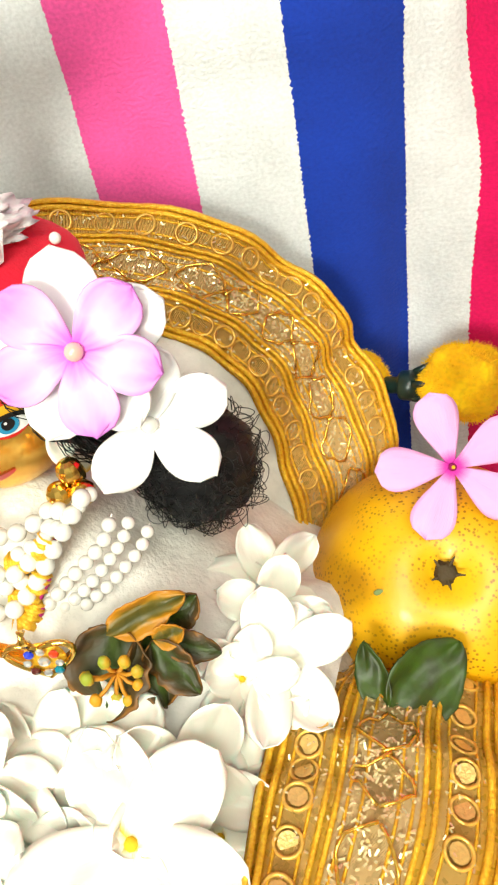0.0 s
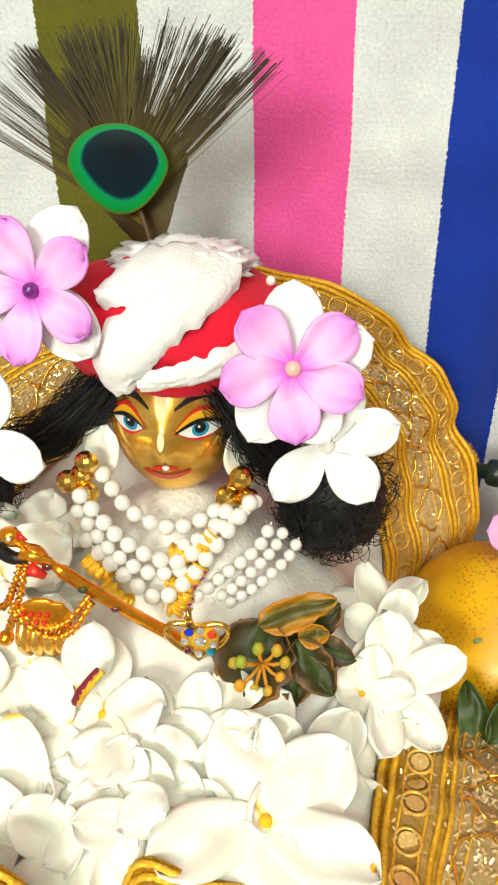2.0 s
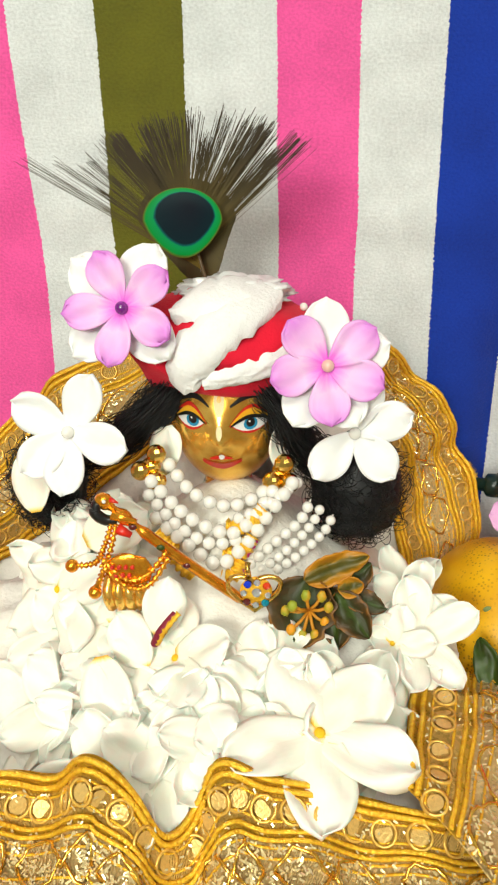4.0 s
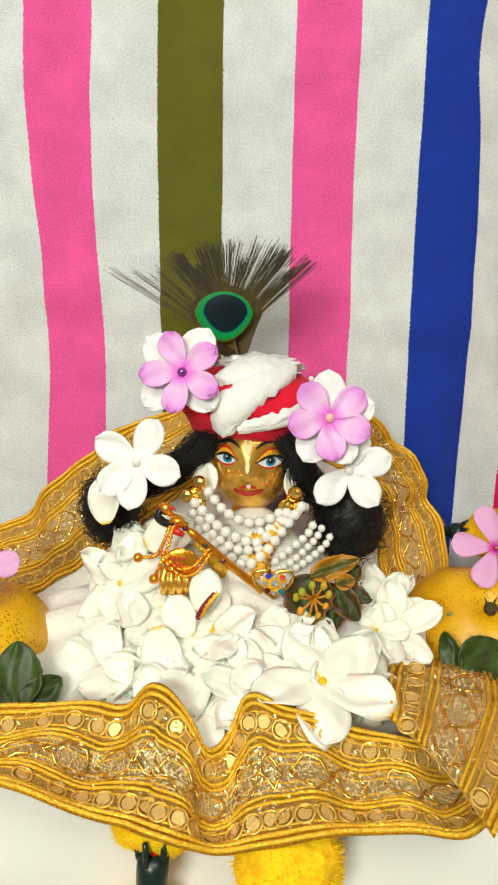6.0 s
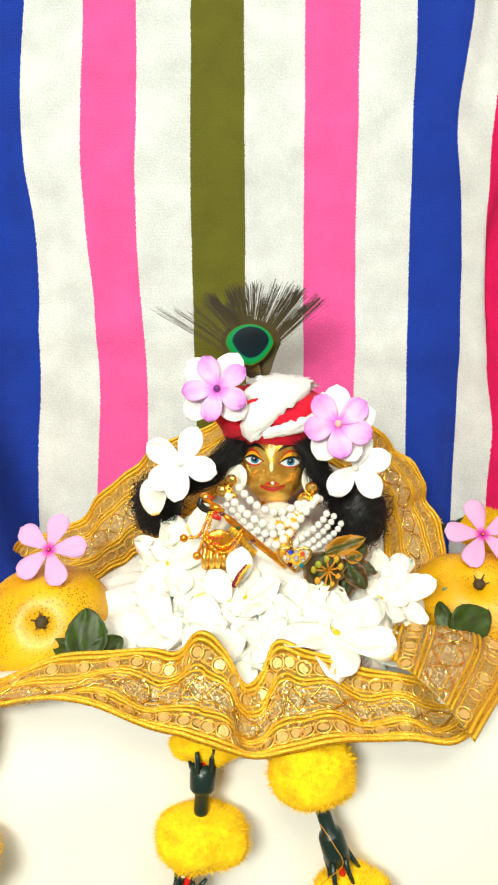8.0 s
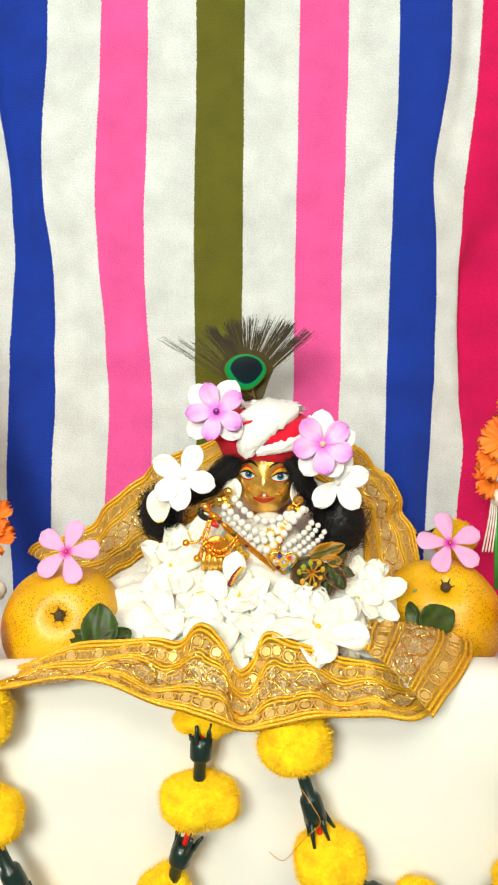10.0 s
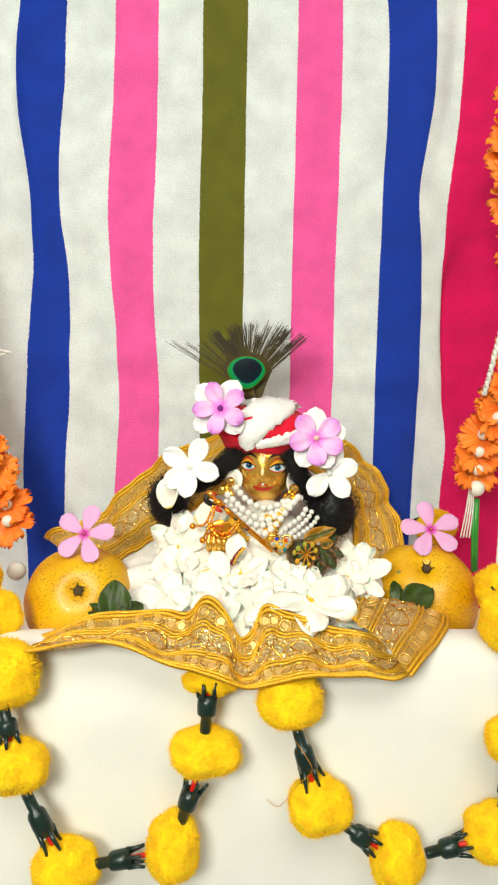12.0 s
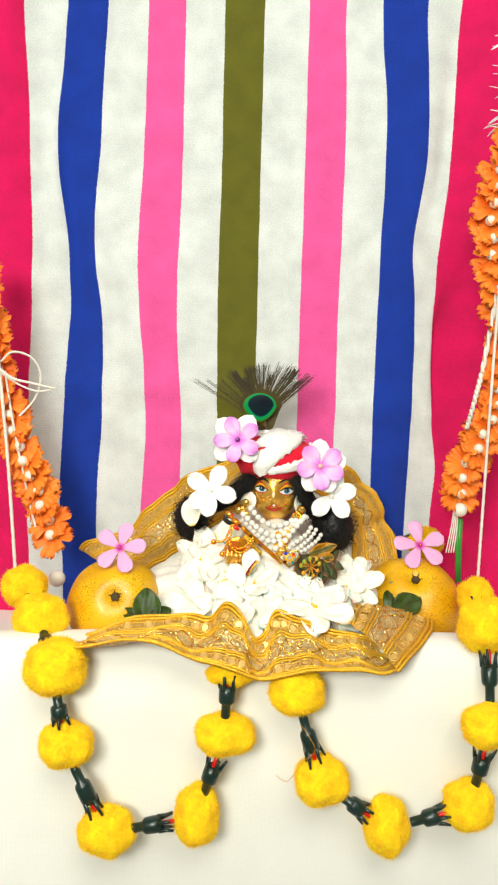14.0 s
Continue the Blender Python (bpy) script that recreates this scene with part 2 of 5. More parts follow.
def smooth_line(keys, n):
    """n + 1 points of a Catmull-Rom line through keys."""
    ks = [Vector(k) for k in keys]
    out = []
    for i in range(n + 1):
        s = i / n * (len(ks) - 1)
        j = min(int(s), len(ks) - 2)
        f = s - j
        p0, p1, p2, p3 = ks[max(j - 1, 0)], ks[j], ks[j + 1], ks[min(j + 2, len(ks) - 1)]
        out.append(0.5 * ((2 * p1) + (p2 - p0) * f + (2 * p0 - 5 * p1 + 4 * p2 - p3) * f * f + (3 * p1 - p0 - 3 * p2 + p3) * f ** 3))
    return out


def facing(at, normal, spin=0.0):
    """A pose whose z points along normal, turned by spin degrees about it."""
    q = Vector(normal).to_track_quat("Z", "Y")
    return Matrix.Translation(at) @ q.to_matrix().to_4x4() @ Matrix.Rotation(radians(spin), 4, "Z")


# ---- structure: room, ledge ----
def slab(name, lo, hi, material):
    bm = bmesh.new()
    bmesh.ops.create_cube(bm, size=1)
    for v in bm.verts:
        v.co = Vector([lo[k] if v.co[k] < 0 else hi[k] for k in range(3)])
    return tagged(mesh_object(name, bm, material, smooth=False), kind="structure")


tagged(slab("floor", (-2, -2.6, -0.95), (2, 1.0, -0.9), M_FLOOR), "plain grey stone floor of the room")
tagged(slab("wall_north", (-2, 0.30, -0.9), (2, 0.4, 1.7), M_WALL), "white painted wall behind the towel")
tagged(slab("wall_south", (-2, -2.6, -0.9), (2, -2.5, 1.7), M_WALL), "white painted wall facing the altar")
tagged(slab("wall_west", (-2.1, -2.6, -0.9), (-2, 0.4, 1.7), M_WALL), "white painted side wall")
tagged(slab("wall_east", (2, -2.6, -0.9), (2.1, 0.4, 1.7), M_WALL), "white painted side wall")
tagged(slab("ceiling", (-2.1, -2.6, 1.7), (2.1, 0.4, 1.8), M_WALL), "white painted ceiling")
tagged(slab("ledge", (-0.7, -0.105, -0.9), (0.7, 0.30, -0.06), M_WALL), "plain ledge under the white cloth")


# ---- towel ----
# sideways pulls of the cloth: how far, across, up, spread across, spread up
PUCKERS = [(-0.0232, 0.174, 0.246, 0.019, 0.070), (0.0562, 0.163, 0.745, 0.093, 0.222), (-0.0146, -0.170, 0.344, 0.034, 0.066),
           (0.0089, -0.188, 0.658, 0.063, 0.150), (0.0102, -0.200, 0.327, 0.048, 0.089), (-0.0301, 0.122, 0.596, 0.067, 0.104),
           (-0.0084, -0.190, 0.126, 0.068, 0.098), (0.0092, -0.156, 0.160, 0.072, 0.082), (-0.0072, -0.252, 0.573, 0.016, 0.067),
           (-0.0082, 0.136, 0.344, 0.024, 0.047), (-0.0141, -0.204, 0.426, 0.018, 0.079), (-0.0047, -0.110, 0.273, 0.043, 0.096),
           (0.0074, 0.168, 0.123, 0.020, 0.032)]


def towel_place(u, v):
    s = -0.45 + 0.9 * u
    z = -0.05 + 0.95 * v
    zz = min(z, 0.60)
    x = s + sum(a * math.exp(-((s - s0) / ws) ** 2 - ((zz - z0) / wz) ** 2) for a, s0, z0, ws, wz in PUCKERS)
    x += 0.0008 * noise.noise(Vector((s * 30, z * 24, 9)))
    fold = 0.009 * math.exp(-((s - 0.141 - 0.05 * (z - 0.3)) / 0.010) ** 2) * (0.6 + 0.4 * math.sin(z * 17)) + 0.007 * math.exp(-((s + 0.200 - 0.05 * (z - 0.4)) / 0.014) ** 2)
    fold += 0.007 * math.exp(-((s - 0.195 - 0.20 * (z - 0.35)) / 0.014) ** 2)
    y = 0.078 + 0.035 * z + fold + 0.0018 * math.sin(s * 34 + z * 3) + 0.0025 * noise.noise(Vector((s * 16, z * 9, 0)))
    y -= 0.0024 * math.exp(-((z - 0.190 + 0.05 * s) / 0.008) ** 2)
    y -= 0.0016 * math.exp(-((z - 0.205 + 0.03 * s) / 0.005) ** 2)
    y -= 0.0018 * math.exp(-((z - 0.33 - 0.10 * s) / 0.016) ** 2)
    return Vector((x, y, z))


bm = grid(180, 150, towel_place, uv=lambda a, b: (-0.45 + 0.9 * a, -0.05 + 0.95 * b))
tagged(thicken(mesh_object("towel", bm, M_TOWEL), 0.003), "white terry towel striped pink, blue, olive and red, hung behind", "towel")


# ---- white cloth over the ledge: rises to a soft rim, then hangs ----
CLOTH_LINE = smooth_line([(0, 0.14, -0.024), (0, 0.03, -0.024), (0, -0.03, -0.012), (0, -0.075, 0.014), (0, -0.104, 0.028), (0, -0.124, 0.022),
                          (0, -0.133, -0.01), (0, -0.134, -0.05), (0, -0.135, -0.12), (0, -0.137, -0.25), (0, -0.139, -0.5), (0, -0.140, -0.86)], 110)


def cloth_place(u, v):
    x = -0.62 + 1.24 * u
    s = v * 110
    i = min(int(s), 109)
    p = CLOTH_LINE[i].lerp(CLOTH_LINE[i + 1], s - i)
    w = min(1.0, max(0.0, (0.02 - p.z) / 0.1)) if p.y < -0.1 else 0.0
    y = p.y - 0.003 * w * math.sin(x * 26 + 0.7) - 0.004 * w * noise.noise(Vector((x * 9, p.z * 6, 1))) - 0.05 * max(0.0, -x - 0.03) * (1 if p.y < -0.05 else 0)
    z = p.z + 0.003 * noise.noise(Vector((x * 14, p.y * 20, 5))) + 0.02 * x * (1 - w)
    return Vector((x, y, z))


bm = grid(150, 120, cloth_place)
tagged(thicken(mesh_object("tablecloth", bm, M_CLOTH), 0.0012), "white cotton cloth draped over the ledge", "cloth")


# ---- materials that follow a piece's own u and v ----
def uv_material(name, stops, rough=0.5, sss=0.2, axis="Y", metal=0.0, streak=0.0, streak_scale=60.0, bump=0.3, mode="LINEAR"):
    """Colour along v (or u) of the piece, with fine streaks along it."""
    m = bpy.data.materials.new(name)
    m.use_nodes = True
    nt = m.node_tree
    b = nt.nodes["Principled BSDF"]
    b.inputs["Roughness"].default_value, b.inputs["Metallic"].default_value = rough, metal
    b.inputs["Subsurface Weight"].default_value = sss
    b.inputs["Subsurface Radius"].default_value = (0.003, 0.002, 0.002)
    uv = nt.nodes.new("ShaderNodeUVMap")
    sep = nt.nodes.new("ShaderNodeSeparateXYZ")
    nt.links.new(uv.outputs["UV"], sep.inputs[0])
    info = nt.nodes.new("ShaderNodeObjectInfo")
    st = nt.nodes.new("ShaderNodeTexNoise")
    mp = nt.nodes.new("ShaderNodeMapping")
    mp.inputs["Scale"].default_value = (streak_scale, 3, 1) if axis == "Y" else (3, streak_scale, 1)
    nt.links.new(uv.outputs["UV"], mp.inputs["Vector"])
    comb = nt.nodes.new("ShaderNodeCombineXYZ")
    nt.links.new(info.outputs["Random"], comb.inputs["Z"])
    off = nt.nodes.new("ShaderNodeVectorMath")
    off.operation = "MULTIPLY_ADD"
    off.inputs[1].default_value = (40, 40, 40)
    nt.links.new(comb.outputs[0], off.inputs[0])
    nt.links.new(mp.outputs["Vector"], off.inputs[2])
    nt.links.new(off.outputs[0], st.inputs["Vector"])
    st.inputs["Scale"].default_value = 1.0
    sc = nt.nodes.new("ShaderNodeMath")
    sc.operation = "MULTIPLY_ADD"
    sc.inputs[1].default_value = streak
    nt.links.new(st.outputs["Fac"], sc.inputs[0])
    sub = nt.nodes.new("ShaderNodeMath")
    sub.operation = "SUBTRACT"
    sub.inputs[1].default_value = streak * 0.5
    nt.links.new(sep.outputs[axis], sub.inputs[0])
    nt.links.new(sub.outputs[0], sc.inputs[2])
    ramp = nt.nodes.new("ShaderNodeValToRGB")
    ramp.color_ramp.interpolation = mode
    els = ramp.color_ramp.elements
    els[0].position, els[0].color = stops[0][0], (*stops[0][1], 1)
    els[1].position, els[1].color = stops[-1][0], (*stops[-1][1], 1)
    for p, c in stops[1:-1]:
        els.new(p).color = (*c, 1)
    nt.links.new(sc.outputs[0], ramp.inputs["Fac"])
    nt.links.new(ramp.outputs["Color"], b.inputs["Base Color"])
    if bump:
        bp = nt.nodes.new("ShaderNodeBump")
        bp.inputs["Strength"].default_value, bp.inputs["Distance"].default_value = bump, 0.0005
        nt.links.new(st.outputs["Fac"], bp.inputs["Height"])
        nt.links.new(bp.outputs["Normal"], b.inputs["Normal"])
    return m


M_VINCA = uv_material("vinca_petal", [(0.0, (0.48, 0.0, 0.24)), (0.10, (0.64, 0.02, 0.38)), (0.24, (0.76, 0.36, 0.66)), (1.0, (0.76, 0.40, 0.68))], rough=0.55, streak=0.10, bump=0.4)
M_PINKFOAM = uv_material("pink_foam_petal", [(0.0, (0.72, 0.02, 0.58)), (0.16, (0.78, 0.18, 0.70)), (0.42, (0.82, 0.52, 0.80)), (0.72, (0.80, 0.40, 0.78)), (1.0, (0.66, 0.20, 0.68))], rough=0.6, streak=0.25, streak_scale=5, bump=0.2)
M_JASMINE = uv_material("white_blossom_petal", [(0.0, (0.92, 0.50, 0.01)), (0.03, (0.90, 0.72, 0.25)), (0.08, (0.88, 0.86, 0.74)), (1.0, (0.89, 0.88, 0.81))], rough=0.55, sss=0.7, streak=0.05, streak_scale=14, bump=0.25)
M_TULSI = uv_material("dry_green_leaf", [(0.0, (0.040, 0.070, 0.006)), (0.35, (0.030, 0.034, 0.005)), (0.7, (0.050, 0.030, 0.005)), (0.93, (0.09, 0.040, 0.005)), (1.0, (0.20, 0.08, 0.006))], rough=0.55, sss=0.0, streak=0.9, streak_scale=6, bump=1.0)
M_DRYLEAF = uv_material("yellowed_leaf", [(0.0, (0.06, 0.06, 0.008)), (0.35, (0.14, 0.10, 0.008)), (0.6, (0.42, 0.19, 0.006)), (1.0, (0.52, 0.20, 0.006))], rough=0.5, sss=0.0, streak=0.5, streak_scale=9, bump=0.5)
M_BARB = uv_material("feather_barb", [(0.0, (0.20, 0.13, 0.008)), (0.35, (0.085, 0.056, 0.006)), (0.7, (0.045, 0.030, 0.006)), (1.0, (0.036, 0.022, 0.009))], rough=0.75, sss=0.0, streak=0.2, bump=0)
M_BARBEYE = uv_material("feather_eye_ring", [(0.0, (0.002, 0.004, 0.010)), (0.72, (0.001, 0.012, 0.018)), (0.755, (0.0, 0.07, 0.075)), (0.79, (0.0, 0.24, 0.07)), (0.94, (0.0, 0.22, 0.03)), (1.0, (0.10, 0.08, 0.01))], rough=0.5, sss=0.0, metal=0.0, streak=0.02, streak_scale=40, bump=0.0)
M_VANE = uv_material("bronze_feather", [(0.0, (0.05, 0.05, 0.01)), (0.6, (0.075, 0.050, 0.010)), (0.88, (0.070, 0.050, 0.006)), (1.0, (0.055, 0.038, 0.005))], rough=0.7, sss=0.0, metal=0.0, streak=0.35, streak_scale=120, bump=0.0)


# ---- petals and flowers ----
def petal_mesh(length, width, belly=0.7, notch=0.0, curl=0.0, cup=0.0, nu=10, nv=12, wave=0.0, seed=0.0, narrow=0.08, tip=0.52):
    """A petal along +y from the origin; widest at belly."""
    def place(u, v):
        t = v
        prof = (max(0.0, math.sin(math.pi * t ** (math.log(0.5) / math.log(belly)))) ** tip) * (1 - narrow) + narrow * (1 - t)
        s = (u - 0.5) * 2
        x = s * width * 0.5 * prof
        y = length * (t - notch * (1 - abs(s)) ** 2 * t ** 8) - 0.10 * length * s * s * t * (1 - t)
        z = curl * length * t * t + cup * width * s * s * prof + wave * length * (math.sin(5 * t + 4 * s + seed) * 0.5 + noise.noise(Vector((s * 1.7, t * 3, seed)))) * t
        return Vector((x, y, z))
    return grid(nu, nv, place, uv=lambda a, b: (a, b))


def petal_objects(parent, bm, material, angles, tilt=0.0, thick=0.0004):
    """Petals at these angles, in degrees from the flower's top against the clock."""
    first = None
    for k, a in enumerate(angles):
        m = Matrix.Rotation(radians(a), 4, "Z") @ Matrix.Rotation(radians(tilt), 4, "X") @ Matrix.Translation((0, 0, 0.00015 * k))
        if first is None:
            first = part("petal", bm, material, parent)
            if thick:
                thicken(first, thick)
            first.matrix_basis = m
        else:
            o = twin(first, parent, m)
            if thick:
                thicken(o, thick)
    return first


# ---- dress: a white lace mound with a wide gold border ----
def mound(x, y):
    r = math.hypot(x / 0.088, (y + 0.012) / 0.118)
    z = 0.094 - 0.072 * r ** 1.25
    z += 0.028 * math.exp(-((x + 0.062) / 0.022) ** 2 - ((y + 0.035) / 0.032) ** 2)
    z += 0.010 * math.exp(-(x / 0.030) ** 2 - ((y + 0.034) / 0.018) ** 2)
    z += 0.014 * math.exp(-((x - 0.068) / 0.02) ** 2 - ((y + 0.055) / 0.03) ** 2)
    return z


def mound_normal(x, y):
    e = 0.002
    return Vector((mound(x - e, y) - mound(x + e, y), mound(x, y - e) - mound(x, y + e), 2 * e)).normalized()


def mound_place(u, v):
    a, r = u * math.tau, v * 1.10
    x, y = 0.088 * r * math.cos(a), -0.012 + 0.118 * r * math.sin(a)
    if y > 0:
        y *= 0.35
    z = mound(x, y) + 0.003 * noise.noise(Vector((x * 70, y * 70, 3))) * min(1, r * 2)
    return Vector((x, y, max(z, -0.02)))


dress = empty("dress")
tagged(dress, "white lace dress with a wide gold brocade border", "dress")
part("skirt", grid(90, 30, mound_place, closed_u=True), M_LACE, dress, "white lace skirt")


def hem_place(u, v):
    """Lower lace layer, spread out under the skirt as far as the fruits."""
    a, r = u * math.tau, 0.5 + 0.5 * v
    x, y = -0.010 + (0.098 if math.cos(a) > 0 else 0.122) * r * math.cos(a), -0.036 + 0.078 * r * math.sin(a)
    z = 0.058 - 0.050 * r ** 1.6 + 0.030 * math.cos(a) ** 2 * r + 0.004 * math.sin(a * 17) * v + 0.003 * noise.noise(Vector((x * 60, y * 60, 8)))
    return Vector((x, y, z))


part("underskirt", grid(100, 14, hem_place, closed_u=True), M_LACE, dress, "white lace hem under the skirt")


def brocade_material():
    """Gold tissue with silver panels: colour across the strip, fine cross threads, glitter."""
    m = uv_material("gold_brocade", [(0.0, (0.90, 0.46, 0.02)), (0.10, (0.92, 0.50, 0.04)), (0.12, (0.86, 0.54, 0.14)), (0.26, (0.86, 0.54, 0.14)), (0.29, (0.95, 0.54, 0.04)), (0.33, (0.95, 0.58, 0.06)),
                                     (0.36, (0.96, 0.70, 0.32)), (0.50, (0.94, 0.66, 0.27)), (0.64, (0.96, 0.70, 0.32)), (0.67, (0.95, 0.58, 0.06)), (0.71, (0.95, 0.54, 0.04)), (0.74, (0.86, 0.54, 0.14)), (0.88, (0.86, 0.54, 0.14)),
                                     (0.90, (0.92, 0.50, 0.04)), (1.0, (0.90, 0.46, 0.02))], rough=0.34, sss=0.0, metal=0.22, streak=0.03, streak_scale=40, bump=0)
    nt = m.node_tree
    b = nt.nodes["Principled BSDF"]
    tc = nt.nodes.new("ShaderNodeTexCoord")
    vor = nt.nodes.new("ShaderNodeTexVoronoi")
    vor.inputs["Scale"].default_value = 780
    nt.links.new(tc.outputs["Object"], vor.inputs["Vector"])
    uv = nt.nodes.new("ShaderNodeUVMap")
    wv = nt.nodes.new("ShaderNodeTexWave")
    wv.inputs["Scale"].default_value, wv.inputs["Distortion"].default_value = 42, 1.2
    nt.links.new(uv.outputs["UV"], wv.inputs["Vector"])
    ad = nt.nodes.new("ShaderNodeMath")
    nt.links.new(vor.outputs["Distance"], ad.inputs[0])
    nt.links.new(wv.outputs["Fac"], ad.inputs[1])
    bp = nt.nodes.new("ShaderNodeBump")
    bp.inputs["Strength"].default_value, bp.inputs["Distance"].default_value = 1.0, 0.0008
    nt.links.new(ad.outputs[0], bp.inputs["Height"])
    nt.links.new(bp.outputs["Normal"], b.inputs["Normal"])
    rr = nt.nodes.new("ShaderNodeMapRange")
    rr.inputs["To Min"].default_value, rr.inputs["To Max"].default_value = 0.14, 0.55
    nt.links.new(vor.outputs["Color"], rr.inputs["Value"])
    nt.links.new(rr.outputs["Result"], b.inputs["Roughness"])
    return m


M_BAND = brocade_material()
M_CORD = mat("gold_cord", (0.98, 0.62, 0.04), rough=0.28, metal=0.30, blotch=900, colour2=(0.84, 0.42, 0.02), bump=1.0, bump_scale=1500)
M_WIREGOLD = mat("gold_wire", (0.98, 0.68, 0.14), rough=0.2, metal=0.9, blotch=600, colour2=(0.85, 0.45, 0.05))
M_RING = mat("pale_gold_ring", (0.95, 0.60, 0.12), rough=0.3, metal=0.4, blotch=500, colour2=(0.70, 0.40, 0.08))
M_GLINT = mat("silver_foil_thread", (0.98, 0.80, 0.42), rough=0.24, metal=0.45, blotch=900)
M_SEQUIN = mat("silver_sequin", (0.84, 0.56, 0.18), rough=0.34, metal=0.40, blotch=900, bump=0.6, bump_scale=900)


def band_strip(name, inner, outer, n, ripple):
    """A brocade strip between two lines; ripple(u, v) lifts it off its straight cross line."""
    a, b = smooth_line(inner, n), smooth_line(outer, n)

    def place(u, v):
        i = min(max(u, 0.0), 1.0) * n
        j = min(int(i), n - 1)
        f = i - j
        p, q = a[j].lerp(a[j + 1], f), b[j].lerp(b[j + 1], f)
        along = (a[j + 1] - a[j] + b[j + 1] - b[j]).normalized()
        return p.lerp(q, v) + along.cross(q - p).normalized() * ripple(u, v)

    ob = part(name, grid(n, 28, place, uv=lambda s, v: (s * 4, v)), M_BAND, dress, "gold and silver brocade border")
    thicken(ob, 0.0006)
    return place


def strip_frame(place, u, v, side):
    p = place(u, v)
    du, dv = place(min(u + 0.004, 1), v) - place(max(u - 0.004, 0), v), place(u, v + 0.01) - place(u, v - 0.01)
    n = du.cross(dv).normalized() * side
    return p, du.normalized(), dv.normalized(), n


def dress_strip(place, length, side, n, discs=True):
    """Cords, rings and wire stars sewn on a strip."""
    for v in (0.025, 0.075, 0.29, 0.335, 0.665, 0.71, 0.925, 0.975):
        pts = []
        for i in range(n + 1):
            p, _, _, nn = strip_frame(place, i / n, v, side)
            pts.append(p + nn * (0.0007 + 0.00025 * (i % 2)))
        part("cord", tube(pts, 0.00105 if v in (0.025, 0.075, 0.925, 0.975) else 0.0008, 5), M_CORD, dress, "twisted gold cord")
    for v in (0.125, 0.238, 0.375, 0.43, 0.57, 0.625, 0.762, 0.875):
        pts = []
        for i in range(n + 1):
            p, _, _, nn = strip_frame(place, i / n, v, side)
            pts.append(p + nn * 0.0004)
        part("fine_cord", tube(pts, 0.0005, 4), M_CORD, dress)
    count = int(length / 0.0098)
    ring = disc = None
    for v in (0.18, 0.82):
        for k in range(count):
            p, du, dv, nn = strip_frame(place, (k + 0.5) / count, v, side)
            m = Matrix.Translation(p + nn * 0.0007) @ Matrix((du, dv, nn)).transposed().to_4x4()
            if ring is None:
                bm = bmesh.new()
                tube([(0.0036 * math.cos(q * math.tau / 14), 0.0036 * math.sin(q * math.tau / 14), 0) for q in range(15)], 0.0006, 4, bm, cap=False)
                ring = part("sewn_ring", bm, M_RING, dress)
                ring.matrix_basis = m
                bm = bmesh.new()
                bmesh.ops.create_circle(bm, cap_ends=True, segments=10, radius=0.0026)
                disc = part("sequin", bm, M_SEQUIN, dress, "silver sequin", smooth=False)
                disc.matrix_basis = m
            else:
                twin(ring, dress, m)
                if discs:
                    twin(disc, dress, m @ Matrix.Rotation(0.2 * math.sin(k * 7.7), 4, "X") @ Matrix.Rotation(0.2 * math.sin(k * 4.1), 4, "Y"))
    stars = max(1, int(length / 0.034))
    for k in range(stars):
        u0 = (k + 0.5) / stars
        for arm in range(4):
            su, sv = (1, 1, -1, -1)[arm], (1, -1, 1, -1)[arm]
            pts = []
            for q in range(9):
                f = q / 8
                p, _, _, nn = strip_frame(place, min(0.999, max(0.001, u0 + su * f * 0.0165 / length)), 0.5 + sv * (0.15 * math.sin(f * math.pi * 0.95) - 0.02), side)
                pts.append(p + nn * (0.0012 + 0.0006 * math.sin(q * 2.1 + arm)) + Vector((math.sin(q * 5 + k * 3), math.cos(q * 4 + k), 0)) * 0.0006)
            part("wire_star", tube(pts, 0.00055, 5), M_WIREGOLD, dress, "gold wire motif")
    # loose silver thread crinkles in the middle panel, and bright bits across as glints
    bm = bmesh.new()
    rnd = random.Random(int(length * 1000))
    for k in range(int(length * 9500)):
        p, du, dv, nn = strip_frame(place, rnd.uniform(0.01, 0.99), rnd.uniform(0.36, 0.64) if k % 3 else rnd.uniform(0.10, 0.90), side)
        c = p + nn * rnd.uniform(0.0005, 0.0013)
        d1 = (du * rnd.uniform(-1, 1) + dv * rnd.uniform(-1, 1) + nn * rnd.uniform(-0.5, 0.5)).normalized() * rnd.uniform(0.0004, 0.0009)
        d2 = (d1.cross(nn)).normalized() * 0.00028
        bm.faces.new([bm.verts.new(c - d1 - d2), bm.verts.new(c + d1 - d2), bm.verts.new(c + d1 + d2), bm.verts.new(c - d1 + d2)])
    tagged(part("silver_crinkle", bm, M_GLINT, dress, "crinkled silver foil threads and bright bits as glints", smooth=False), kind="stuff")


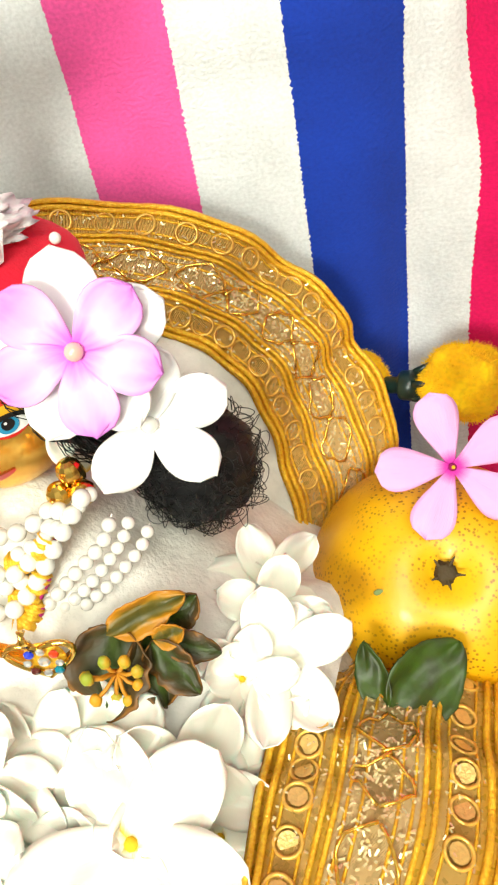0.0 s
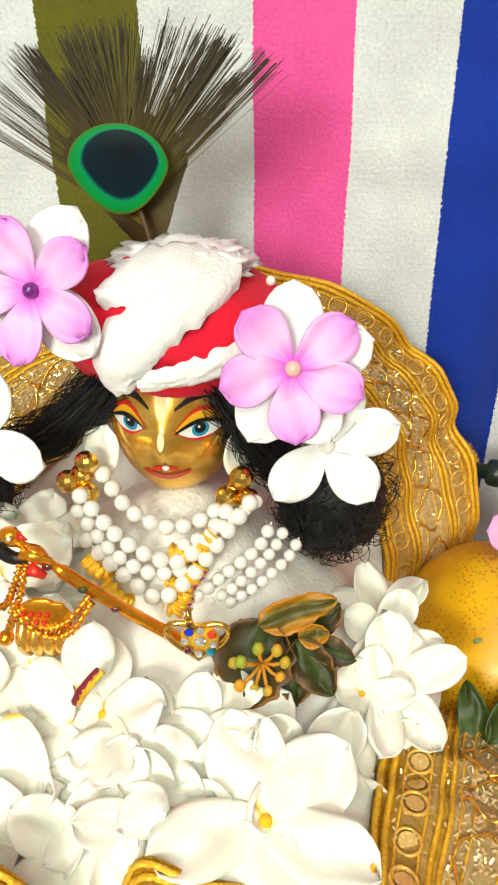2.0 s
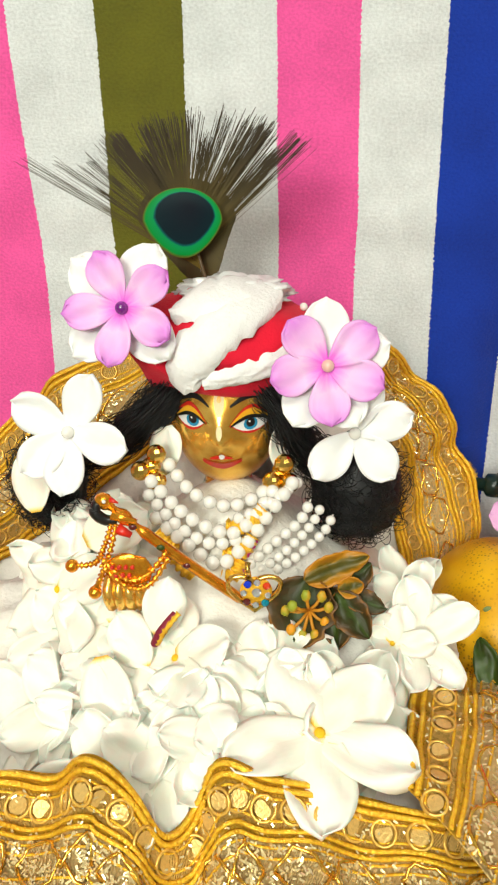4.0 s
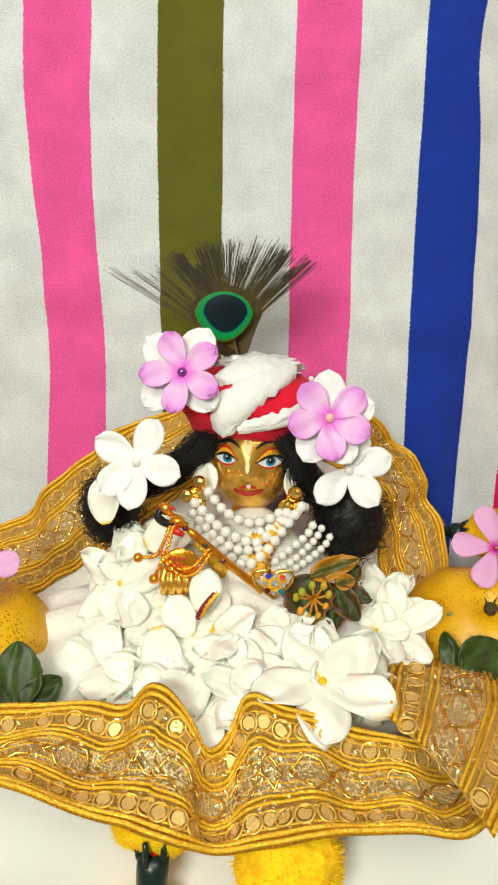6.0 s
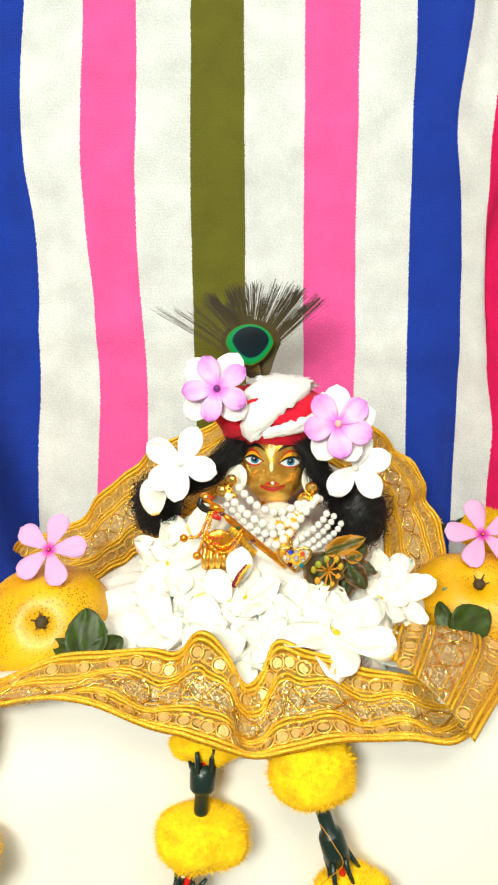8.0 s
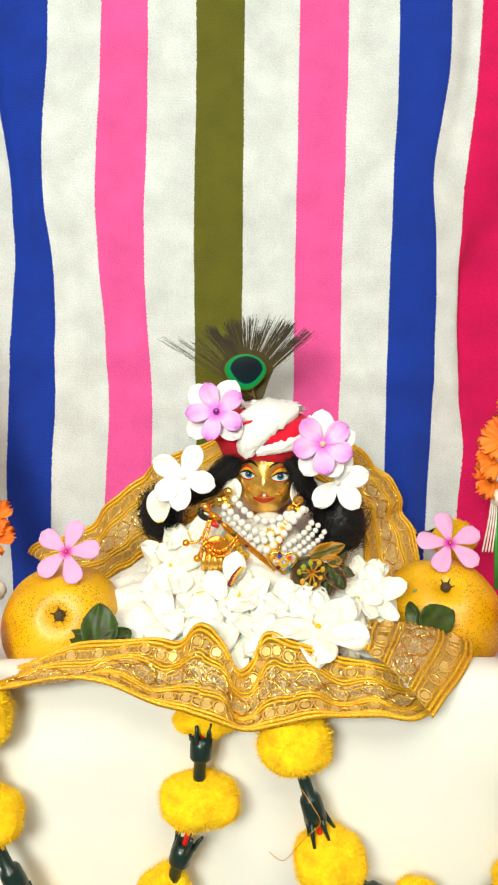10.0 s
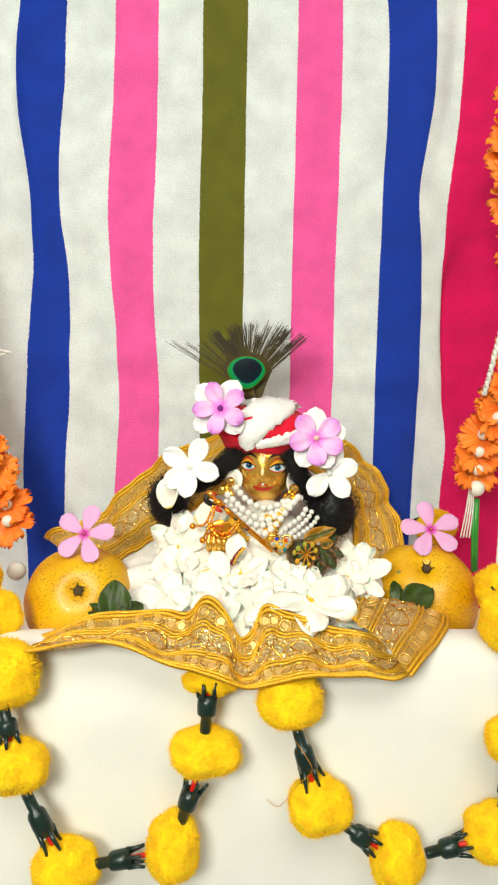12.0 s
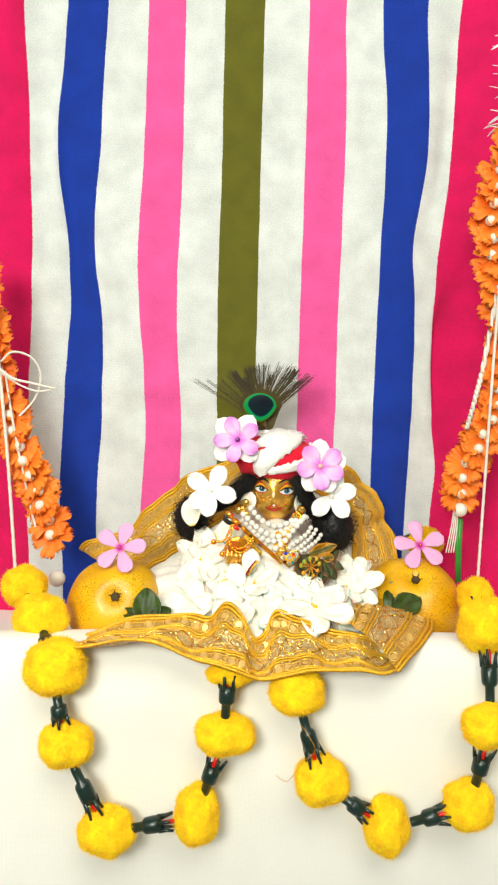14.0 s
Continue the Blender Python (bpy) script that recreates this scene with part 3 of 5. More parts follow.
FRONT_IN = [(-0.172, -0.088, 0.022), (-0.142, -0.114, 0.026), (-0.108, -0.116, 0.038), (-0.080, -0.117, 0.042), (-0.060, -0.118, 0.047), (-0.047, -0.118, 0.046), (-0.036, -0.122, 0.056), (-0.026, -0.124, 0.049), (-0.015, -0.128, 0.034),
            (-0.006, -0.120, 0.040), (0.001, -0.116, 0.049), (0.014, -0.118, 0.045), (0.030, -0.118, 0.042), (0.046, -0.119, 0.039), (0.062, -0.121, 0.034), (0.080, -0.118, 0.028)]
FRONT_OUT = [(-0.168, -0.146, 0.030), (-0.137, -0.158, 0.034), (-0.106, -0.160, 0.038), (-0.080, -0.160, 0.036), (-0.060, -0.161, 0.031), (-0.045, -0.162, 0.027), (-0.033, -0.163, 0.022), (-0.022, -0.163, 0.018), (-0.010, -0.163, 0.017),
             (0.002, -0.162, 0.018), (0.014, -0.162, 0.019), (0.026, -0.161, 0.021), (0.040, -0.160, 0.024), (0.060, -0.159, 0.025), (0.078, -0.157, 0.020), (0.092, -0.145, 0.020)]
front_place = band_strip("front_border", FRONT_IN, FRONT_OUT, 120, lambda u, v: 0.006 * math.sin(v * math.pi) + 0.0035 * math.sin(u * 46 + v * 2.6) * math.sin(v * math.pi) + 0.0025 * math.sin(u * 23 + 1))
FOLD_IN = [(0.082, -0.03, 0.012), (0.067, -0.066, 0.036), (0.060, -0.090, 0.042), (0.055, -0.120, 0.044)]
FOLD_OUT = [(0.140, -0.03, 0.006), (0.127, -0.075, 0.028), (0.118, -0.110, 0.032), (0.086, -0.161, 0.025)]
fold_place = band_strip("folded_border", FOLD_IN, FOLD_OUT, 56, lambda u, v: 0.004 * math.sin(v * 3.1) + 0.001 * math.sin(u * 30))
BACK_IN = [(0.078, -0.002, -0.012), (0.074, 0.016, 0.04), (0.066, 0.024, 0.085), (0.042, 0.03, 0.108), (0.0, 0.035, 0.115), (-0.045, 0.03, 0.085), (-0.080, 0.02, 0.060), (-0.105, 0.008, 0.045), (-0.135, -0.004, 0.030)]
BACK_OUT = [(0.122, 0.04, 0.015), (0.113, 0.052, 0.066), (0.098, 0.056, 0.101), (0.068, 0.058, 0.131), (0.005, 0.060, 0.150), (-0.066, 0.056, 0.128), (-0.103, 0.052, 0.106), (-0.140, 0.05, 0.070), (-0.190, 0.045, 0.046)]
back_place = band_strip("back_border", BACK_IN, BACK_OUT, 130, lambda u, v: 0.0035 * math.sin(u * 44) * v + 0.0012 * math.sin(u * 90 + v * 5))


def panel_place(u, v):
    """White lace back of the dress, from the shoulders to the inner line of the standing border."""
    a = smooth_line(BACK_IN, 40)[int(round(u * 40))]
    c = Vector((a.x * 0.30, 0.004, min(0.105, max(a.z, 0.02))))
    p = c.lerp(a + Vector((0, 0.002, 0)), v)
    return p + Vector((0, 0.003 * noise.noise(p * 70), 0))


part("back_panel", grid(40, 10, panel_place), M_LACE, dress, "white lace back of the dress")
dress_strip(front_place, 0.27, 1 if strip_frame(front_place, 0.5, 0.5, 1)[3].z > 0 else -1, 150)
dress_strip(fold_place, 0.11, 1 if strip_frame(fold_place, 0.5, 0.5, 1)[3].z > 0 else -1, 60)
dress_strip(back_place, 0.36, 1 if strip_frame(back_place, 0.5, 0.5, 1)[3].y < 0 else -1, 160, False)


# ---- figurine: one plain mesh ----
HEAD, HX, HY, HZ = Vector((-0.0015, -0.0125, 0.1200)), 0.0210, 0.0215, 0.0265


def face_y(x, z):
    k = 1 - ((x - HEAD.x) / HX) ** 2 - ((z - HEAD.z) / HZ) ** 2
    y = HEAD.y - HY * math.sqrt(max(k, 0.0))
    dx, dz = (x + 0.0030) / 0.0030, (z - 0.1165) / 0.0065
    y -= 0.0040 * math.exp(-dx * dx - (dz if dz > 0 else dz * 1.9) ** 2)
    y -= 0.0014 * math.exp(-((x + 0.0028) / 0.0055) ** 2 - ((z - 0.1085) / 0.0022) ** 2)
    y -= 0.0016 * math.exp(-((x + 0.0028) / 0.006) ** 2 - ((z - 0.1005) / 0.004) ** 2)
    for ex in (-0.0130, 0.0085):
        y += 0.0010 * math.exp(-((x - ex) / 0.005) ** 2 - ((z - 0.1240) / 0.0035) ** 2)
    return y


bm = ball(1, 56, (HX, HY, HZ), HEAD)
for v in bm.verts:
    if v.co.y < HEAD.y - 0.004:
        v.co.y = face_y(v.co.x, v.co.z)
for p0, p1, r0, r1 in (((-0.002, -0.008, 0.102), (-0.002, -0.008, 0.085), 0.009, 0.010),):
    tube([Vector(p0).lerp(Vector(p1), q / 5) for q in range(6)], lambda s: r0 + (r1 - r0) * s, 20, bm)


def decal(outline, mat_index, lift, rows=5):
    """A painted patch that follows the face: outline of (x, z), drawn in towards its middle."""
    c = sum((Vector(p) for p in outline), Vector((0, 0))) / len(outline)
    rings = []
    for r in range(rows):
        f = 1 - r / rows
        rings.append([bm.verts.new((c.x + (p[0] - c.x) * f, face_y(c.x + (p[0] - c.x) * f, c.y + (p[1] - c.y) * f) - lift, c.y + (p[1] - c.y) * f)) for p in outline])
    mid = bm.verts.new((c.x, face_y(c.x, c.y) - lift, c.y))
    n = len(outline)
    for a, b in zip(rings, rings[1:]):
        for k in range(n):
            bm.faces.new((a[k], a[(k + 1) % n], b[(k + 1) % n], b[k])).material_index = mat_index
    for k in range(n):
        bm.faces.new((rings[-1][k], rings[-1][(k + 1) % n], mid)).material_index = mat_index


def arc(x0, z0, x1, z1, rise, wid, n=14):
    """A tapered curved stroke as an outline."""
    up, dn = [], []
    for i in range(n + 1):
        f = i / n
        x, z = x0 + (x1 - x0) * f, z0 + (z1 - z0) * f + rise * math.sin(math.pi * f)
        w = wid * (0.25 + 0.75 * math.sin(math.pi * min(1, f * 0.9 + 0.08)))
        up.append((x, z + w / 2))
        dn.append((x, z - w / 2))
    return up + dn[::-1]


def stroke(x0, z0, x1, z1, rise, wid, mat_index, lift, n=14):
    o = arc(x0, z0, x1, z1, rise, wid, n)
    up, dn = o[:n + 1], o[n + 1:][::-1]
    a = [bm.verts.new((x, face_y(x, z) - lift, z)) for x, z in up]
    b = [bm.verts.new((x, face_y(x, z) - lift, z)) for x, z in dn]
    for i in range(n):
        bm.faces.new((a[i], a[i + 1], b[i + 1], b[i])).material_index = mat_index


def almond(cx, cz, w, h, n=18, drop=0.0):
    return [(cx + w * math.cos(q * math.tau / n), cz + h * math.sin(q * math.tau / n) * (1 - 0.55 * abs(math.cos(q * math.tau / n)) ** 3) + drop * math.cos(q * math.tau / n)) for q in range(n)]


# 1 black, 2 red, 3 yellow, 4 white, 5 blue, 6 pale mark
for cx, cz, w, sgn in ((-0.0138, 0.1240, 0.0052, -1), (0.0085, 0.1230, 0.0066, 1)):
    stroke(cx - w * 1.15, cz + 0.0002 - 0.0004 * sgn, cx + w * 1.15, cz + 0.0002 + 0.0008 * sgn, 0.0058, 0.0016, 2, 0.0003)
    stroke(cx - w * 1.1, cz, cx + w * 1.1, cz + 0.0006 * sgn, 0.0042, 0.0026, 3, 0.0004)
    stroke(cx - w * 1.05, cz - 0.0002, cx + w * 1.05, cz + 0.0002 * sgn, -0.0030, 0.0009, 2, 0.0003)
    decal(almond(cx, cz, w, 0.0025), 4, 0.0005)
    ix = cx + 0.0008 * (1 if sgn < 0 else -0.2)
    decal([(ix + 0.0025 * math.cos(q * math.tau / 16), cz + 0.0002 + 0.0022 * math.sin(q * math.tau / 16)) for q in range(16)], 5, 0.0008, 3)
    decal([(ix + 0.0016 * math.cos(q * math.tau / 14), cz + 0.0006 + 0.0016 * math.sin(q * math.tau / 14)) for q in range(14)], 1, 0.0010, 3)
    # small highlight painted on the pupil as a white dot
    decal([(ix - 0.0004 + 0.0004 * math.cos(q * math.tau / 8), cz + 0.0011 + 0.0004 * math.sin(q * math.tau / 8)) for q in range(8)], 4, 0.0012, 2)
    stroke(cx - w * 1.1, cz + 0.0001, cx + w * 1.12, cz + 0.0003 * sgn, 0.0027, 0.0015, 1, 0.0011)
stroke(-0.0175, 0.1305, -0.0068, 0.1298, 0.0028, 0.0020, 1, 0.0004)
stroke(0.0010, 0.1298, 0.0150, 0.1308, 0.0028, 0.0020, 1, 0.0004)
stroke(-0.0098, 0.1085, 0.0050, 0.1088, -0.0020, 0.0030, 2, 0.0004)
stroke(-0.0070, 0.1098, 0.0016, 0.1100, 0.0008, 0.0014, 2, 0.0005)
decal([(-0.0030 + 0.0019 * math.cos(q * math.tau / 14), 0.1315 + 0.0050 * math.sin(q * math.tau / 14)) for q in range(14)], 6, 0.0004)
decal([(-0.0030 + 0.0011 * math.cos(q * math.tau / 12), 0.1212 + 0.0026 * math.sin(q * math.tau / 12)) for q in range(12)], 6, 0.0005)
decal([(-0.0030 + 0.0008 * math.cos(q * math.tau / 10), 0.1325 + 0.0012 * math.sin(q * math.tau / 10)) for q in range(10)], 3, 0.0008, 2)
decal([(-0.0024 + 0.0011 * math.cos(q * math.tau / 10), 0.1112 + 0.0011 * math.sin(q * math.tau / 10)) for q in range(10)], 4, 0.0010, 2)
M_MARK = mat("cream_paste", (0.86, 0.74, 0.42), rough=0.7, bump=0.5)
tagged(mesh_object("figurine", bm, [M_GOLD, M_BLACKPAINT, M_REDPAINT, M_YELLOWPAINT, M_EYEWHITE, M_EYEBLUE, M_MARK]), "small polished brass figurine with painted eyes and red lips", "figurine")


# ---- turban ----
turban = tagged(empty("turban"), "red felt turban wrapped with white wool", "turban")
TC, TR = Vector((-0.003, -0.006, 0.1480)), (0.0360, 0.0315, 0.0225)


def on_turban(x, z, lift=0.0, back=False):
    k = max(0.0, 1 - ((x - TC.x) / TR[0]) ** 2 - ((z - TC.z) / TR[2]) ** 2)
    n = Vector(((x - TC.x) / TR[0] ** 2, -math.sqrt(k) / TR[1], (z - TC.z) / TR[2] ** 2)).normalized()
    return Vector((x, TC.y - TR[1] * math.sqrt(k), z)) + n * lift


bm = ball(1, 48, TR, TC, 0.05, 2)
for v in bm.verts:
    v.co += (v.co - TC).normalized() * 0.0012 * math.sin((v.co.z - TC.z) * 420 + (v.co.x - TC.x) * 160)
part("red_wrap", bm, M_RED, turban, "red felt wrap")


def wrap(name, line, widths, lift, material, label, n=40, ragged=0.0):
    pts = smooth_line([(a, 0, b) for a, b in line], n)
    ws = smooth_line([(w, 0, 0) for w in widths], n)

    def place(u, v):
        i = int(round(u * n))
        d = (pts[min(i + 1, n)] - pts[max(i - 1, 0)]).normalized()
        side = Vector((-d.z, 0, d.x))
        s = (v - 0.5) * 2
        q = pts[i] + side * s * ws[i].x * 0.5 * (1 + ragged * noise.noise(Vector((i * 0.35, s * 2, 7))))
        r = ((q.x - TC.x) / TR[0]) ** 2 + ((q.z - TC.z) / TR[2]) ** 2
        if r > 0.985:
            f = math.sqrt(0.985 / r)
            q = Vector((TC.x + (q.x - TC.x) * f, 0, TC.z + (q.z - TC.z) * f))
        h = lift * (1 - abs(s) ** 3) + 0.0006 + 0.0011 * noise.noise(Vector((u * 9, s * 2.5, 3))) * (1 - s * s)
        return on_turban(q.x, q.z, h)
    return part(name, grid(n, 16, place), material, turban, label)


wrap("white_wrap", [(-0.0125, 0.1385), (-0.0135, 0.1440), (-0.0090, 0.1515), (-0.0005, 0.1585), (0.0090, 0.1630), (0.0180, 0.1660)], [0.009, 0.0150, 0.0165, 0.0145, 0.0120, 0.008], 0.0036, M_WHITEWOOL, "white wool wrap", ragged=0.25)
wrap("white_wrap", [(-0.0075, 0.1405), (0.0030, 0.1428), (0.0130, 0.1450), (0.0240, 0.1478), (0.0290, 0.1492)], [0.005, 0.0075, 0.0085, 0.0085, 0.007], 0.0024, M_WHITEWOOL, "white wool wrap", ragged=0.35)
wrap("white_wrap", [(-0.0180, 0.1610), (-0.0080, 0.1655), (0.0060, 0.1670), (0.0150, 0.1650)], [0.004, 0.010, 0.011, 0.006], 0.0035, M_WHITEWOOL, "white wool wrap", ragged=0.4)
bm = ball(1, 48, (0.0205, 0.0170, 0.0060), (0.002, -0.007, 0.1668), 0.40, 4.5)
part("crest", bm, M_SILVER, turban, "crumpled silver white crest")
for x, z in ((-0.0290, 0.1330), (0.0275, 0.1600)):
    part("bead", ball(0.0016, 10, at=on_turban(x, z, 0.001)), M_BLACKPAINT if x < 0 else M_PEARL, turban)


# ---- hair ----
wig = tagged(empty("wig"), "black curly hair wig beside the figurine's face", "wig")
rnd = random.Random(5)
for c, rr in ((Vector((0.0500, -0.0120, 0.0880)), (0.0182, 0.015, 0.0215)), (Vector((-0.0740, -0.0135, 0.0930)), (0.0150, 0.013, 0.0190))):
    bm = ball(1, 30, rr, c, 0.12, 3)
    part("bun", bm, M_HAIR, wig, "matted black hair bun")
    bm = bmesh.new()
    for k in range(460):
        d = Vector((rnd.gauss(0, 1), rnd.gauss(0, 1) - 0.6, rnd.gauss(0, 1))).normalized()
        p = c + Vector((d.x * rr[0], d.y * rr[1], d.z * rr[2])) * rnd.uniform(0.93, 1.02)
        t1 = d.cross(Vector((rnd.gauss(0, 1), rnd.gauss(0, 1), rnd.gauss(0, 1)))).normalized()
        t2 = d.cross(t1)
        R, turn = rnd.uniform(0.0015, 0.006), rnd.uniform(1.5, 5)
        out = rnd.uniform(0.0002, 0.0035) if rnd.random() < 0.75 else rnd.uniform(0.003, 0.006)
        pts = [p + t1 * R * math.sin(q / 9 * turn) + t2 * R * (1 - math.cos(q / 9 * turn)) * 0.8 + d * out * math.sin(q / 9 * math.pi) for q in range(10)]
        tube(pts, 0.00015, 3, bm, cap=False)
    tagged(part("curl_tuft", bm, M_HAIR, wig, "loose curled hairs"), kind="stuff")
for keys, r in (([(0.013, -0.022, 0.134), (0.020, -0.024, 0.124), (0.026, -0.022, 0.112), (0.038, -0.018, 0.100)], 0.0046), ([(-0.020, -0.020, 0.134), (-0.030, -0.022, 0.124), (-0.042, -0.020, 0.114), (-0.060, -0.016, 0.104)], 0.0044)):
    pts = smooth_line(keys, 24)
    bm = tube(pts, lambda s: r * (0.8 + 0.3 * math.sin(s * 3)), 14)
    for v in bm.verts:
        v.co += Vector((0.0008, 0.0008, 0.0008)) * noise.noise(v.co * 700)
    part("lock", bm, M_HAIR, wig)
    bm = bmesh.new()
    for k in range(460):
        o = Vector((rnd.gauss(0, 1), rnd.gauss(0, 1), rnd.gauss(0, 1))).normalized() * r * rnd.uniform(0.95, 1.75)
        ph = rnd.uniform(0, 6)
        tube([pts[q * 2] + o * (1 + 0.35 * math.sin(q * 0.9 + ph)) for q in range(12)], 0.00017, 3, bm, cap=False)
    tagged(part("strand_tuft", bm, M_HAIR, wig), kind="stuff")


# ---- peacock feather ----
feather = tagged(empty("feather"), "peacock feather with a green and blue eye in the turban", "feather")
FB, FY = Vector((-0.008, 0.004, 0.164)), 0.0045
EYE = Vector((-0.0165, 0.0015, 0.1930))
part("quill", tube([FB + Vector((0.001, 0.0, -0.02)), FB, EYE + Vector((0, 0.004, 0.004))], lambda s: 0.0011 * (1 - 0.6 * s), 6), mat("brown_quill", (0.10, 0.06, 0.02), rough=0.5), feather)


def vane_place(u, v):
    a = (u - 0.5) * math.tau
    low = max(0.0, -math.cos(a))
    x = math.sin(a) * 0.0190 * (1 - 0.32 * low)
    z = math.cos(a) * (0.0150 + 0.012 * low ** 2) - 0.0012
    r = v * (1 + 0.02 * noise.noise(Vector((u * 60, 0, 0))))
    return EYE + Vector((x * r + 0.006 * low ** 2 * v, 0.0095 + 0.0003 * math.sin(u * 40) * v, z * r))


part("vane", grid(90, 12, vane_place, uv=lambda a, b: (a, b)), M_VANE, feather, "bronze feather vane")


def eye_place(u, v):
    a = u * math.tau
    low = max(0.0, -math.cos(a))
    x, z = math.sin(a) * 0.0150 * (1 - 0.22 * low) - 0.0006, math.cos(a) * 0.0118 * (1 + 0.16 * low) - 0.0010
    return EYE + Vector((x * v + 0.0030 * (1 - v), -0.0010 * (1 - v * v), z * v + 0.0042 * (1 - v)))


M_BARBEYE.node_tree.nodes["Principled BSDF"].inputs["Specular IOR Level"].default_value = 0.1
part("eye", grid(48, 12, eye_place, uv=lambda a, b: (a, b), closed_u=False), M_BARBEYE, feather, "iridescent green and blue eye")
bm = bmesh.new()
lay = bm.loops.layers.uv.new("UVMap")
rnd = random.Random(11)
for k in range(900):
    s = rnd.uniform(0, 1) if k < 520 else min(1, max(0, rnd.gauss(*((0.55, 0.14), (0.36, 0.06), (0.86, 0.06))[k % 3])))
    a = radians(-60 + 97 * s + rnd.gauss(0, 1.0))
    gap = math.sin(s * 47) + 0.6 * math.sin(s * 23 + 2)
    if k < 520 and math.sin(s * 88) + math.sin(s * 37) > 0.75:
        continue
    mid = abs(a) < radians(28)
    start = FB.lerp(EYE, 0.15 + 0.85 * (1 - abs(a) / radians(70))) + Vector((0, 0.005, 0))
    ln = (0.058 + 0.006 * math.cos(a) + rnd.gauss(0, 0.002)) * (1.0 if gap > -0.6 else 0.86)
    if a < radians(-48):
        ln += 0.018
    end = Vector((FB.x - 0.001 + math.sin(a) * ln * 1.02, FY + 0.004 + rnd.gauss(0, 0.0012), FB.z + 0.004 + math.cos(a) * ln * (0.94 if mid else 0.98)))
    bend = Vector((0.004 * math.sin(a), 0, 0.002)) * rnd.uniform(0.4, 1.2)
    prev = None
    wid = rnd.uniform(0.00007, 0.00015) if k < 520 else rnd.uniform(0.00012, 0.00026)
    for q in range(6):
        f = q / 5
        p = start.lerp(end, f) - bend * math.sin(math.pi * f)
        p.x += rnd.gauss(0, 0.00025)
        w = Vector((math.cos(a), 0, -math.sin(a))) * wid * (1 - 0.4 * f)
        cur = (bm.verts.new(p - w), bm.verts.new(p + w))
        if prev:
            fc = bm.faces.new((prev[0], prev[1], cur[1], cur[0]))
            for lp, vv in zip(fc.loops, ((q - 1) / 5, (q - 1) / 5, f, f)):
                lp[lay].uv = (s, vv)
        prev = cur
tagged(part("barb_fan", bm, M_BARB, feather, "loose brown barbs"), kind="stuff")


# ---- artificial flowers on the turban ----
def foam_flower(at, normal, angles, length, width, material, pearl, label, tilt=6, belly=0.64):
    f = tagged(empty("artificial_flower"), label, "flower", "flowers on the turban")
    petal_objects(f, petal_mesh(length, width, belly=belly, curl=0.06, cup=0.07, wave=0.075, seed=at[0] * 100), material, angles, tilt, 0.0007)
    if pearl is not None:
        part("pearl", ball(0.0023, 14, at=(0, 0, 0.0018)), pearl, f, "bead centre")
    f.matrix_basis = facing(at, normal, 0)
    return f


foam_flower((0.0350, -0.0390, 0.1465), (0.12, -0.94, 0.28), (40, 102, 180, 245, 306), 0.0208, 0.0152, M_PINKFOAM, M_PINKPEARL, "pink foam flower with a pink pearl centre", belly=0.68)
foam_flower((0.0345, -0.0345, 0.1450), (0.10, -0.94, 0.28), (-2, 148, 205, 288), 0.0238, 0.0178, M_FOAMWHITE, None, "white foam flower under the pink one", belly=0.6)
foam_flower((-0.0340, -0.0365, 0.1665), (-0.12, -0.94, 0.28), (25, 97, 170, 240, 306), 0.0206, 0.0134, M_PINKFOAM, M_PURPLEPEARL, "pink foam flower with a purple pearl centre", tilt=10, belly=0.68)
foam_flower((-0.0345, -0.0310, 0.1655), (-0.10, -0.94, 0.28), (-30, 47, 135, 225), 0.0245, 0.0180, M_FOAMWHITE, None, "white foam flower under the pink one", belly=0.6)
foam_flower((-0.0550, -0.0430, 0.1245), (-0.12, -0.95, 0.22), (-25, 62, 131, 175, 256), 0.0228, 0.0156, M_FOAMWHITE, M_PEARL, "white foam flower with a pearl centre", tilt=4)
foam_flower((0.0455, -0.0345, 0.1205), (0.12, -0.95, 0.20), (134, 219, 287, 345), 0.0220, 0.0155, M_FOAMWHITE, M_PEARL, "white foam flower with a pearl centre", tilt=4)


# ---- jewellery ----
def pearl_line(line, r, n, label, group="pearl necklaces"):
    neck = tagged(empty("necklace"), label, "necklace", group)
    pts = smooth_line(line, 200)
    seg = [0.0]
    for a, b in zip(pts, pts[1:]):
        seg.append(seg[-1] + (b - a).length)
    first, k, s = None, 0, 0.0
    while s < seg[-1]:
        while seg[k] < s:
            k += 1
        if first is None:
            first = part("pearl", ball(r, 14), M_PEARL, neck)
            first.matrix_basis = Matrix.Translation(pts[k])
        else:
            twin(first, neck, Matrix.Translation(pts[k]))
        s += 2.02 * r
    part("thread", tube(pts[::5], 0.0003, 4), M_STRING, neck)
    return neck


pearl_line([(-0.022, -0.034, 0.108), (-0.0130, -0.041, 0.100), (-0.0010, -0.043, 0.0955), (0.0100, -0.041, 0.0980), (0.0180, -0.035, 0.1030)], 0.0026, 0, "white pearl necklace close under the chin")
pearl_line([(-0.028, -0.040, 0.104), (-0.0140, -0.048, 0.0935), (0.0010, -0.051, 0.0885), (0.0090, -0.048, 0.0930), (0.0170, -0.040, 0.1010)], 0.0026, 0, "white pearl necklace over the chest")
pearl_line([(-0.026, -0.046, 0.092), (-0.0140, -0.053, 0.0850), (-0.0030, -0.056, 0.0790), (0.0070, -0.052, 0.0850), (0.0140, -0.048, 0.0935), (0.0240, -0.040, 0.1040)], 0.0026, 0, "long white pearl necklace over the chest")
